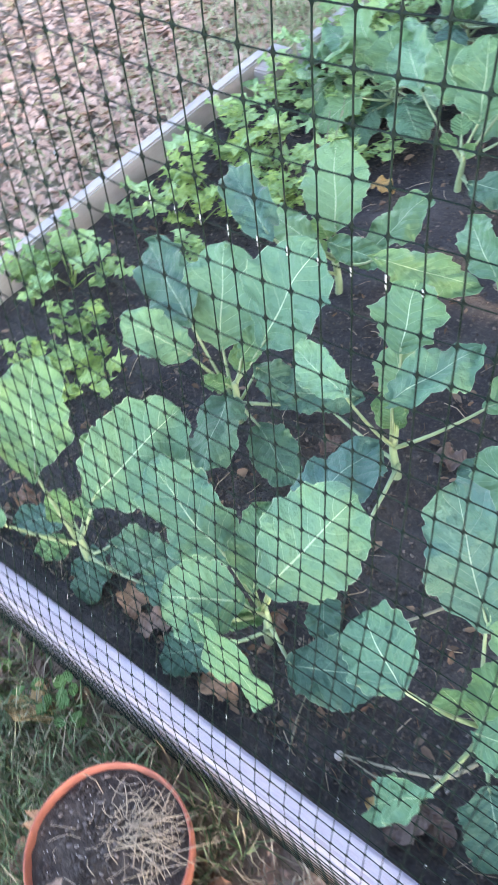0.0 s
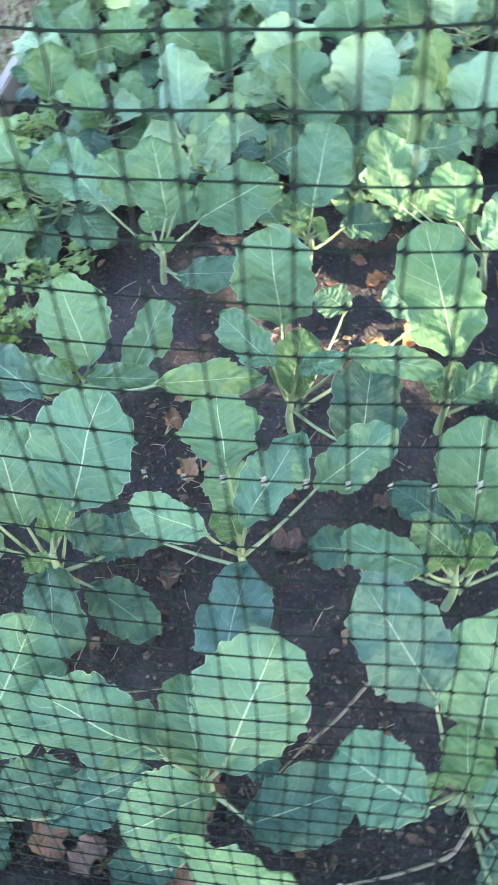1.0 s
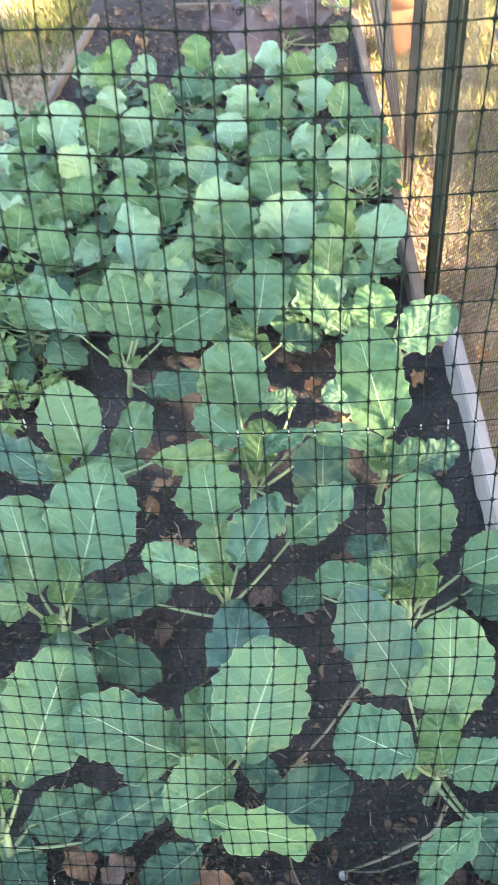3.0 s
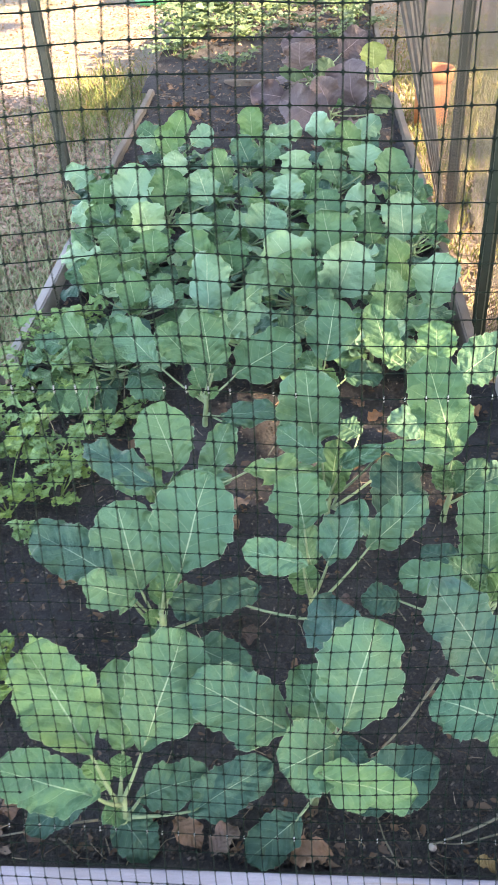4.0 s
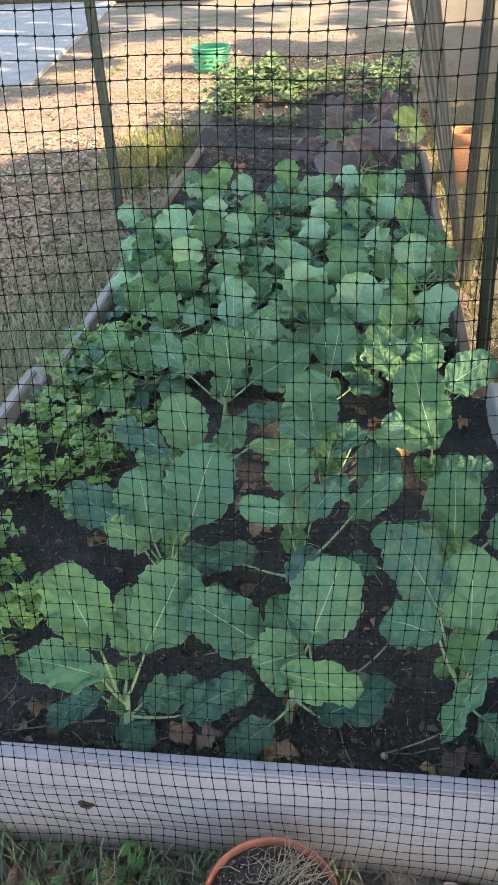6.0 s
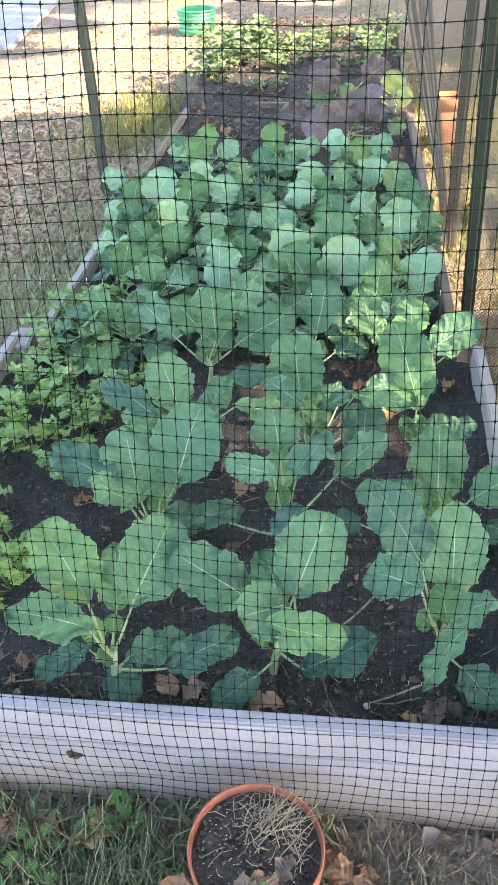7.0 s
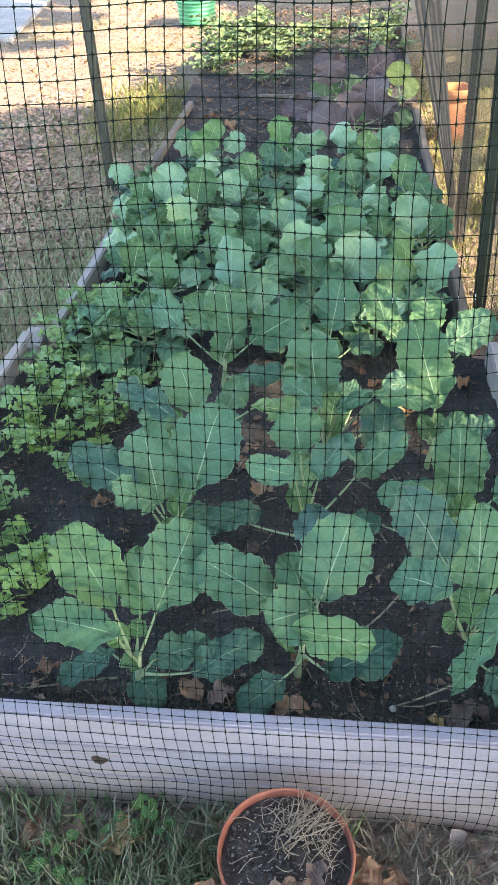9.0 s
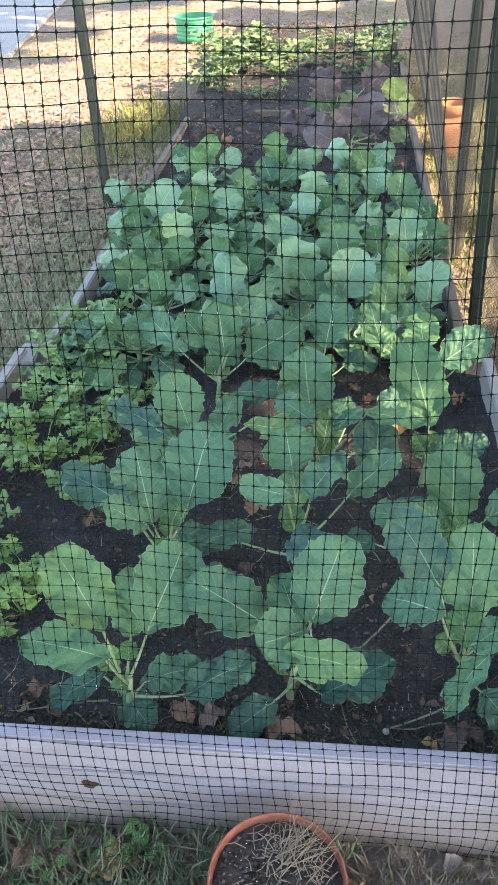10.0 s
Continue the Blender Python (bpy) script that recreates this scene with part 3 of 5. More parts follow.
spread_plant(0.143, 0.430, 0.250, [
    (COLLARD, (0.167, 0.394, 0.398), (0.211, 0.506, 0.398), 0.066),
    (COLLARD, (0.138, 0.457, 0.317), (0.117, 0.474, 0.384), 0.061),
    (COLLARD, (0.120, 0.350, 0.428), (0.037, 0.376, 0.428), 0.048),
    (COLLARD, (0.126, 0.472, 0.394), (0.110, 0.530, 0.445), 0.091),
    (COLLARD, (0.242, 0.500, 0.323), (0.324, 0.539, 0.389), 0.063),
    (LOW_LEAF, (-0.005, 0.453, 0.230), (-0.096, 0.451, 0.210), 0.063),
    (LOW_LEAF, (0.177, 0.210, 0.200), (0.210, 0.162, 0.200), 0.041),
])
spread_plant(0.412, 0.420, 0.250, [
    (COLLARD, (0.435, 0.497, 0.273), (0.431, 0.556, 0.399), 0.099),
    (COLLARD, (0.358, 0.359, 0.375), (0.273, 0.399, 0.357), 0.051),
    (COLLARD, (0.491, 0.432, 0.330), (0.565, 0.430, 0.390), 0.070),
    (LOW_LEAF, (0.533, 0.493, 0.203), (0.602, 0.417, 0.245), 0.090),
    (COLLARD, (0.410, 0.423, 0.300), (0.354, 0.438, 0.350), 0.045),
    (LOW_LEAF, (0.389, 0.494, 0.270), (0.331, 0.539, 0.270), 0.053),
    (LOW_LEAF, (0.284, 0.465, 0.220), (0.225, 0.462, 0.220), 0.053),
    (YOUNG, (0.426, 0.420, 0.280), (0.439, 0.429, 0.340), 0.038),
    (LOW_LEAF, (0.454, 0.469, 0.260), (0.354, 0.546, 0.240), 0.056),
])
spread_plant(-0.143, 0.703, 0.250, [
    (COLLARD, (-0.104, 0.659, 0.360), (-0.150, 0.733, 0.436), 0.096),
    (COLLARD, (-0.046, 0.667, 0.324), (-0.015, 0.775, 0.361), 0.061),
    (COLLARD, (0.042, 0.557, 0.430), (0.145, 0.628, 0.373), 0.046),
    (COLLARD, (-0.134, 0.635, 0.330), (-0.230, 0.662, 0.330), 0.050),
    (LOW_LEAF, (-0.132, 0.538, 0.422), (-0.244, 0.602, 0.448), 0.057),
    (COLLARD, (-0.103, 0.648, 0.330), (-0.005, 0.643, 0.340), 0.040),
])
spread_plant(-0.094, 1.022, 0.250, [
    (COLLARD, (-0.078, 1.052, 0.320), (-0.093, 1.091, 0.430), 0.100),
    (COLLARD, (-0.012, 1.064, 0.300), (0.114, 1.054, 0.390), 0.100),
    (COLLARD, (-0.125, 1.068, 0.330), (-0.190, 1.086, 0.400), 0.073),
    (COLLARD, (-0.056, 1.221, 0.347), (0.027, 1.286, 0.392), 0.056),
    (LOW_LEAF, (-0.041, 0.975, 0.240), (0.076, 0.954, 0.260), 0.064),
    (COLLARD, (-0.213, 1.072, 0.330), (-0.312, 1.187, 0.360), 0.081),
    (LOW_LEAF, (-0.042, 0.979, 0.220), (0.044, 1.014, 0.220), 0.060),
])
spread_plant(0.175, 0.700, 0.250, [
    (COLLARD, (0.146, 0.829, 0.292), (0.130, 0.870, 0.425), 0.119),
    (COLLARD, (0.155, 0.654, 0.380), (0.081, 0.718, 0.395), 0.052),
    (YOUNG, (0.178, 0.696, 0.280), (0.191, 0.743, 0.350), 0.064),
    (COLLARD, (0.198, 0.661, 0.364), (0.257, 0.612, 0.433), 0.031),
    (COLLARD, (0.273, 0.644, 0.409), (0.381, 0.635, 0.396), 0.037),
    (LOW_LEAF, (0.283, 0.567, 0.318), (0.291, 0.661, 0.373), 0.095),
    (LOW_LEAF, (0.241, 0.908, 0.240), (0.197, 0.949, 0.240), 0.059),
    (LOW_LEAF, (0.391, 0.914, 0.260), (0.303, 0.898, 0.270), 0.079),
])
spread_plant(0.401, 0.711, 0.250, [
    (YOUNG, (0.401, 0.734, 0.346), (0.349, 0.807, 0.490), 0.103),
    (COLLARD, (0.417, 0.710, 0.260), (0.466, 0.729, 0.310), 0.045),
    (LOW_LEAF, (0.461, 0.719, 0.260), (0.531, 0.736, 0.290), 0.053),
    (YOUNG, (0.385, 0.738, 0.240), (0.398, 0.741, 0.290), 0.031),
])
spread_plant(0.472, 1.053, 0.250, [
    (COLLARD, (0.457, 0.980, 0.340), (0.555, 1.033, 0.390), 0.090),
    (YOUNG, (0.403, 0.980, 0.377), (0.398, 1.022, 0.443), 0.078),
    (COLLARD, (0.355, 1.090, 0.300), (0.308, 1.110, 0.330), 0.061),
    (LOW_LEAF, (0.356, 0.972, 0.240), (0.383, 0.928, 0.220), 0.080),
    (COLLARD, (0.314, 1.089, 0.320), (0.281, 1.168, 0.400), 0.075),
])
spread_plant(0.166, 1.071, 0.250, [
    (COLLARD, (0.177, 1.061, 0.340), (0.197, 1.133, 0.434), 0.102),
    (YOUNG, (0.155, 1.062, 0.290), (0.133, 1.110, 0.320), 0.045),
    (LOW_LEAF, (0.228, 1.106, 0.250), (0.305, 1.122, 0.250), 0.074),
    (COLLARD, (0.109, 1.079, 0.280), (0.064, 1.131, 0.300), 0.051),
])
far_plant(-0.328, 1.171, [
    (COLLARD, (-0.277, 1.113, 0.300), (-0.323, 1.148, 0.363), 0.083),
    (COLLARD, (-0.379, 1.189, 0.300), (-0.435, 1.224, 0.357), 0.070),
])
far_plant(-0.448, 1.205, [
    (COLLARD, (-0.448, 1.185, 0.300), (-0.512, 1.220, 0.307), 0.056),
])
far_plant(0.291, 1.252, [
    (LIT_LEAF, (0.261, 1.189, 0.300), (0.363, 1.224, 0.326), 0.057),
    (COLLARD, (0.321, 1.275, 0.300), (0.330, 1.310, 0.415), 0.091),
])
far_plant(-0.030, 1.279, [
    (LIT_LEAF, (-0.057, 1.205, 0.300), (0.018, 1.240, 0.368), 0.070),
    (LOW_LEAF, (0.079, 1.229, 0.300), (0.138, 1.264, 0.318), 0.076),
    (LIT_LEAF, (-0.113, 1.343, 0.300), (-0.111, 1.378, 0.436), 0.104),
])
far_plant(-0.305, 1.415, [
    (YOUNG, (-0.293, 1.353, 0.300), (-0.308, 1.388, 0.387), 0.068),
    (LIT_LEAF, (-0.209, 1.387, 0.300), (-0.264, 1.422, 0.308), 0.052),
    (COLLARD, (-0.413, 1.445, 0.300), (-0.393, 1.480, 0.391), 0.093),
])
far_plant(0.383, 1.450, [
    (LIT_LEAF, (0.449, 1.370, 0.300), (0.479, 1.405, 0.410), 0.103),
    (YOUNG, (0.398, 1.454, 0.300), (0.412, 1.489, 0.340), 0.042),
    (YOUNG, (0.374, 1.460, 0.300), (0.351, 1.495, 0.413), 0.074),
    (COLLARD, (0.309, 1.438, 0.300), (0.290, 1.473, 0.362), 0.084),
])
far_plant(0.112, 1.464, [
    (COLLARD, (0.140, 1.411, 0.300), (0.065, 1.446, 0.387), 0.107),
    (LIT_LEAF, (0.112, 1.488, 0.300), (0.043, 1.523, 0.415), 0.116),
    (LIT_LEAF, (-0.018, 1.443, 0.300), (0.062, 1.478, 0.321), 0.069),
    (LIT_LEAF, (0.212, 1.434, 0.300), (0.255, 1.469, 0.414), 0.129),
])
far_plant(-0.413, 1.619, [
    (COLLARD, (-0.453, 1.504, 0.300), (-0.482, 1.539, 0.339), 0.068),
    (LIT_LEAF, (-0.428, 1.591, 0.300), (-0.542, 1.626, 0.321), 0.081),
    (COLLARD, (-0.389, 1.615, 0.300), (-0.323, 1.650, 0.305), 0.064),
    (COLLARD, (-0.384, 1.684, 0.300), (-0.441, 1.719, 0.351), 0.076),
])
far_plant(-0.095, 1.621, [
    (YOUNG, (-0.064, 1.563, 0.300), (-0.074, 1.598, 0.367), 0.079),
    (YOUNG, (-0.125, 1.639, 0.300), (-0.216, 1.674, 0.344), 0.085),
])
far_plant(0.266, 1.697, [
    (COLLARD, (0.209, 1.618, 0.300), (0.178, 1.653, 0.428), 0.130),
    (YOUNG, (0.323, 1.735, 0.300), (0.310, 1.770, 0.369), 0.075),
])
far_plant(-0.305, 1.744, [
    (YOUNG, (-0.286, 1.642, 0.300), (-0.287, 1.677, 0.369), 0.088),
    (LIT_LEAF, (-0.324, 1.807, 0.300), (-0.351, 1.842, 0.382), 0.097),
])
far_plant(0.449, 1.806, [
    (LIT_LEAF, (0.412, 1.761, 0.300), (0.396, 1.796, 0.415), 0.110),
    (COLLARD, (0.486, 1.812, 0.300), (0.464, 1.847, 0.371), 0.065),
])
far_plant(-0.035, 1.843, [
    (LIT_LEAF, (0.005, 1.794, 0.300), (0.039, 1.829, 0.372), 0.110),
    (LIT_LEAF, (-0.075, 1.851, 0.300), (-0.021, 1.886, 0.319), 0.068),
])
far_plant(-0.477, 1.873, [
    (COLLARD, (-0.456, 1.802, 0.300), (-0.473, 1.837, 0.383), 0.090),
    (LIT_LEAF, (-0.497, 1.904, 0.300), (-0.581, 1.939, 0.332), 0.074),
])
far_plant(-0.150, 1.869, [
    (LIT_LEAF, (-0.150, 1.849, 0.300), (-0.240, 1.884, 0.311), 0.060),
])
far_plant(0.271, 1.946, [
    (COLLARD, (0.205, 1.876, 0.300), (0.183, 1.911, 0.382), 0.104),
    (LIT_LEAF, (0.337, 1.975, 0.300), (0.268, 2.010, 0.339), 0.088),
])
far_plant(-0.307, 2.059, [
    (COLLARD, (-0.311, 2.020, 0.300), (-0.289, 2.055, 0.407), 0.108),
    (LIT_LEAF, (-0.436, 2.045, 0.300), (-0.373, 2.080, 0.405), 0.119),
    (LIT_LEAF, (-0.175, 2.053, 0.300), (-0.205, 2.088, 0.388), 0.091),
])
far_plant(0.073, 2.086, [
    (LIT_LEAF, (0.085, 2.032, 0.300), (0.072, 2.067, 0.377), 0.098),
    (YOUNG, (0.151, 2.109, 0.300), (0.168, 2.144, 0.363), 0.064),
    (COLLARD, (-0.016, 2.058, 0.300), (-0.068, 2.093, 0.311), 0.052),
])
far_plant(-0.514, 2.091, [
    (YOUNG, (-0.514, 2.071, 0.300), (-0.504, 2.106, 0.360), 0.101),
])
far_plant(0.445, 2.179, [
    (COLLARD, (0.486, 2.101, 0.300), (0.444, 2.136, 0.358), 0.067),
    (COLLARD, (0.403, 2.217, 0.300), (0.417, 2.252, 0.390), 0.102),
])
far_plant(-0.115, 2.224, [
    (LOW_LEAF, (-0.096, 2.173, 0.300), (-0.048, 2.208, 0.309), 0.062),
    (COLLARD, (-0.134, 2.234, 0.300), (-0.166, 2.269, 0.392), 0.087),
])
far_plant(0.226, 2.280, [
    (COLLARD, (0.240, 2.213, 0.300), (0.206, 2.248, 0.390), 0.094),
    (LIT_LEAF, (0.104, 2.272, 0.300), (0.102, 2.307, 0.372), 0.096),
    (LIT_LEAF, (0.333, 2.296, 0.300), (0.350, 2.331, 0.376), 0.104),
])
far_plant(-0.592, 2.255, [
    (LIT_LEAF, (-0.592, 2.235, 0.300), (-0.671, 2.270, 0.341), 0.076),
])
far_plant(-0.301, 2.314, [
    (LIT_LEAF, (-0.301, 2.294, 0.300), (-0.313, 2.329, 0.369), 0.089),
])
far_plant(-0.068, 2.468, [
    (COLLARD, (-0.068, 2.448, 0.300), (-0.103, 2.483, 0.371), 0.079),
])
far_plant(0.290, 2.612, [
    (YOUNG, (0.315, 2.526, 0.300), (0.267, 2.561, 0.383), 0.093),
    (LIT_LEAF, (0.328, 2.630, 0.300), (0.403, 2.665, 0.366), 0.082),
    (LIT_LEAF, (0.226, 2.621, 0.300), (0.166, 2.656, 0.385), 0.091),
])
far_plant(-0.351, 2.631, [
    (YOUNG, (-0.348, 2.536, 0.300), (-0.394, 2.571, 0.378), 0.068),
    (YOUNG, (-0.359, 2.610, 0.300), (-0.307, 2.645, 0.407), 0.083),
    (COLLARD, (-0.414, 2.664, 0.300), (-0.488, 2.699, 0.349), 0.075),
    (LIT_LEAF, (-0.281, 2.635, 0.300), (-0.213, 2.670, 0.340), 0.074),
])
far_plant(-0.035, 2.706, [
    (LIT_LEAF, (-0.005, 2.678, 0.300), (0.121, 2.713, 0.318), 0.074),
    (YOUNG, (-0.064, 2.693, 0.300), (-0.071, 2.728, 0.399), 0.088),
])


# ---- netting ----
def near_net_y(z):
    return -0.036 + 0.028 * min(1.0, max(0.0, (z - 0.20) / 0.15)) + 0.165 * max(0.0, z - 0.26) + 0.012 * math.sin(max(0.0, min(1.0, (z - 0.24) / 0.95)) * math.pi)


def square_net(name, place, nx, nz, radius, knot, mat):
    """Knotted square netting: place(i, j) gives each knot's position."""
    grid = np.array([[place(i, j) for i in range(nx + 1)] for j in range(nz + 1)])
    vs, fs, o = [], [], 0
    def run(line, rad):
        nonlocal o
        v, f = tube(line, rad, 4, cap=False)
        vs.append(v)
        fs.extend(tuple(q + o for q in g) for g in f)
        o += len(v)
    def swell(line):
        fine = []
        for a, b in zip(line[:-1], line[1:]):
            fine += [a, a + (b - a) * 0.12, a + (b - a) * 0.88]
        fine.append(line[-1])
        rad = np.full(len(fine), radius)
        rad[::3] = knot
        return np.array(fine), rad
    for j in range(nz + 1):
        run(*swell(grid[j]))
    for i in range(nx + 1):
        run(*swell(grid[:, i]))
    return mesh_of(name, np.concatenate(vs), fs, mat)


CW, CH = 0.0193, 0.024


def near_place(i, j):
    x = -0.75 + i * CW
    s = j * CH
    z = 0.02 + s * 0.98
    wob = noise.noise_vector(Vector((x * 3.0, z * 3.0, 5.0)))
    fine = noise.noise_vector(Vector((x * 14.0, z * 14.0, 9.0)))
    low = max(0.0, 1.0 - z / 0.26)
    rip = noise.noise_vector(Vector((x * 7.0, z * 11.0, 2.0)))
    return (x + 0.016 * wob[0] + 0.0022 * fine[0] + 0.016 * low * rip[0], near_net_y(z) + 0.008 * wob[1] * min(1, max(0.1, (z - 0.2) * 3)), z + 0.017 * wob[2] + 0.0022 * fine[2] + 0.020 * low * rip[2])


net = thing("garden_net", pose(0, 0, 0), "black plastic square-mesh garden net hanging in front of the bed", "net", group="nets round the bed")
part("netting", square_net("netting", near_place, 92, 60, 0.00055, 0.0016, NET), net)


def fold_marks(j0, length):
    """Short pale bits of strand, painted glints along a fold of the net."""
    pieces = []
    for i in range(2, 90):
        r = random.Random(i * 7 + j0)
        if r.random() < 0.25:
            continue
        a = np.array(near_place(i, j0)) + np.array([0.0, -0.0009, 0.0])
        d = np.array(near_place(i, j0 + 1)) - np.array(near_place(i, j0))
        q = length * r.uniform(0.4, 1.0)
        pieces.append(tube([a - d * q * 0.4, a + d * q * 0.6], 0.00047, 4))
    return joined(pieces)


for row, q in ((37, 0.36), (13, 0.28)):
    tagged(part("worn_fold", mesh_of("worn_fold", *fold_marks(row, q), GLINT), net, "row of painted glints on strands along a fold"), kind="stuff")


def left_place(i, j):
    y, z = -0.02 + i * 0.021, 0.02 + j * CH
    w = noise.noise_vector(Vector((y * 2.5, z * 2.5, 31.0)))
    return (-0.80 - 0.06 * y * 0.3 + 0.03 * w[0] + 0.03 * math.sin(y * 2), y + 0.012 * w[1], z + 0.012 * w[2])


side_net = thing("garden_net", pose(0, 0, 0), "thin grey plastic garden net along the bed's open side", "net", group="nets round the bed")
part("netting", square_net("netting_side", left_place, 150, 52, 0.00014, 0.00025, NET_DARK), side_net)


def fine_net(width, height, cell, place, radius=0.0006, bends=14):
    """Diamond mesh laid over a sheet; place(s, z) bends the flat sheet into its hang."""
    lines = []
    n = int((width + height) / cell)
    for sign in (1, -1):
        for k in range(n):
            c = k * cell
            if sign > 0:
                z0, z1 = max(0.0, c - width), min(height, c)
                pts = [(c - z, z) for z in np.linspace(z0, z1, bends)] if z1 - z0 > 0.01 else []
            else:
                c -= height
                z0, z1 = max(0.0, -c), min(height, width - c)
                pts = [(c + z, z) for z in np.linspace(z0, z1, bends)] if z1 - z0 > 0.01 else []
            if pts:
                lines.append([place(a, z) for a, z in pts])
    return joined([tube(l, radius, 3, cap=False) for l in lines])


def right_hang(s, z):
    y = -0.15 + s
    w = noise.noise_vector(Vector((y * 1.6, z * 1.6, 51.0)))
    return (0.665 + 0.02 * (1.95 - y) + 0.02 * w[0] + 0.34 * z + 0.012 * math.sin(y * 2.2), y + 0.02 * w[1], 0.005 + z)


def back_hang(s, z):
    w = noise.noise_vector(Vector((s * 1.6, z * 1.6, 71.0)))
    return (0.755 + 0.02 * s - 0.09 * z + 0.012 * w[0], 1.97 + s - 0.3 * z + 0.01 * w[1], 0.005 + z)


fine = thing("fine_net", pose(0, 0, 0), "fine grey diamond-mesh netting beside the bed", "net", group="nets round the bed")
part("netting", mesh_of("fine_netting", *fine_net(2.1, 1.25, 0.0185, right_hang, 0.00095, 20), NET_FINE), fine)
part("netting", mesh_of("fine_netting_end", *fine_net(0.75, 1.2, 0.013, lambda s, z: (0.69 + 0.95 * s - 0.12 * z, 2.78 - 0.35 * s + 0.02 * math.sin(7 * s + 3 * z), 0.005 + z), 0.0006, 8), NET_DARK), fine)
part("netting", mesh_of("fine_netting_back", *fine_net(0.62, 1.2, 0.016, back_hang, 0.0005, 10), NET_DARK), fine)


def bundle(foot, head, foot_width, head_width, sheet_width, bow=0.0, radius=0.0007):
    """Netting drawn together: place of a point at s across and z up, narrow at the foot, fanning out towards the head."""
    foot, head = np.array(foot, float), np.array(head, float)
    height = np.linalg.norm(head - foot)
    def hang(s, z):
        k, q = s / sheet_width, z / height
        p = foot + (head - foot) * q
        w = foot_width + (head_width - foot_width) * q
        fold = noise.noise(Vector((k * 7.0, q * 1.3, 13.0)))
        return (p[0] + (k - 0.5 + 0.008 * fold) * w + bow * math.sin(math.pi * q), p[1] + 0.006 * noise.noise(Vector((k * 9.0, q * 1.2, 3.0))), p[2])
    return fine_net(sheet_width, height, 0.0105, hang, radius, 14), tube([hang(0.0, q * height) for q in np.linspace(0, 1, 16)], 0.0009, 5)


for args, words in ((((0.665, 2.62, 0.0), (0.366, 2.62, 1.32), 0.02, 0.14, 1.2, 0.0, 0.0010), "gathered end of the fine grey netting hanging in folds"),
                    (((0.652, 2.375, 0.0), (0.545, 2.16, 1.32), 0.04, 0.36, 0.42, 0.0, 0.0005), "loose fine grey netting fanning out behind the stakes"),
                    (((0.93, 2.6, 0.43), (0.475, 0.30, 0.90), 0.02, 0.06, 0.13, 0.012, 0.0006), "slack fold of fine grey netting bunched beside the stakes")):
    b = thing("net_bundle", pose(0, 0, 0), words, "net", group="nets round the bed")
    netting, hem = bundle(*args)
    part("netting", mesh_of("net_folds", *netting, NET_FINE if "slack" in words else NET_DARK), b)
    part("hem", mesh_of("net_hem", *hem, NET_DARK), b, "grey cord along the net's edge")


# ---- stakes ----
def stake(base, top, label, width=0.030):
    """A rolled steel U-post with small studs down its edges."""
    base, top = Vector(base), Vector(top)
    length = (top - base).length
    holder = new("garden_stake")
    holder.empty_display_size = 0.05
    holder.matrix_basis = Matrix.Translation(base) @ (top - base).to_track_quat("Z", "Y").to_matrix().to_4x4()
    tagged(holder, label, "stake", group="stakes holding the net")
    h = width / 2
    prof = [(-h, 0.006), (-h * 0.55, 0.007), (-h * 0.4, -0.007), (h * 0.4, -0.007), (h * 0.55, 0.007), (h, 0.006),
            (h, 0.003), (h * 0.62, 0.003), (h * 0.45, -0.010), (-h * 0.45, -0.010), (-h * 0.62, 0.003), (-h, 0.003)]
    zs = np.linspace(-0.05, length, 30)
    v = [(px, py, z) for z in zs for px, py in prof]
    n = len(prof)
    f = [(i * n + j, i * n + (j + 1) % n, (i + 1) * n + (j + 1) % n, (i + 1) * n + j) for i in range(len(zs) - 1) for j in range(n)]
    f.append(tuple(range((len(zs) - 1) * n, len(zs) * n)))
    part("post", mesh_of("post", v, f, STEEL, smooth=False), holder)
    stud = bevel_box(0.004, 0.008, 0.016, STEEL, "stud", 0.0015)
    for k in range(int(length / 0.09)):
        for sx in (-1, 1):
            part("stud", stud, holder, at=pose(sx * (h - 0.0004), 0.004, 0.06 + 0.09 * k))
    return holder


stake((0.640, 1.67, 0), (0.532, 1.30, 1.30), "dark green steel stake leaning beside the bed", 0.039)
stake((0.650, 2.39, 0), (0.620, 2.30, 1.30), "dark green steel stake behind the fine netting", 0.038)
STEEL = WEATHERED
stake((-0.871, 2.953, 0), (-0.845, 2.765, 1.45), "weathered dark green steel stake in the grass", 0.044)


# ---- loose plant matter ----
def curled_leaf(r, size, lobed=False):
    """A dry leaf: a small curled, crumpled blade."""
    v, f, uv = blade((0, 0, 0), (size, 0, 0), size * r.uniform(0.5, 0.72), arch=r.uniform(0.06, 0.22), cup=r.uniform(0.1, 0.8), ruffle=r.uniform(0.08, 0.16), seed=r.randint(0, 9999), nu=18, nv=10, neck=0.35, lobes=0.2 if lobed else 0.1, teeth=0.05, pucker=0.018)
    return np.asarray(v) - np.array([size / 2, 0, 0]), f, uv


def scatter(name, count, spot, make, mat, label, category):
    pieces = []
    r = random.Random(name)
    for _ in range(count):
        x, y, z = spot(r)
        v, f = make(r)
        m = np.array(Euler((r.uniform(-0.5, 0.5), r.uniform(-0.5, 0.5), r.uniform(0, 6.28))).to_matrix())
        pieces.append((np.asarray(v) @ m.T + np.array([x, y, z]), f))
    return tagged(new(name, mesh_of(name, *joined(pieces), mat)), label, category, kind="stuff")


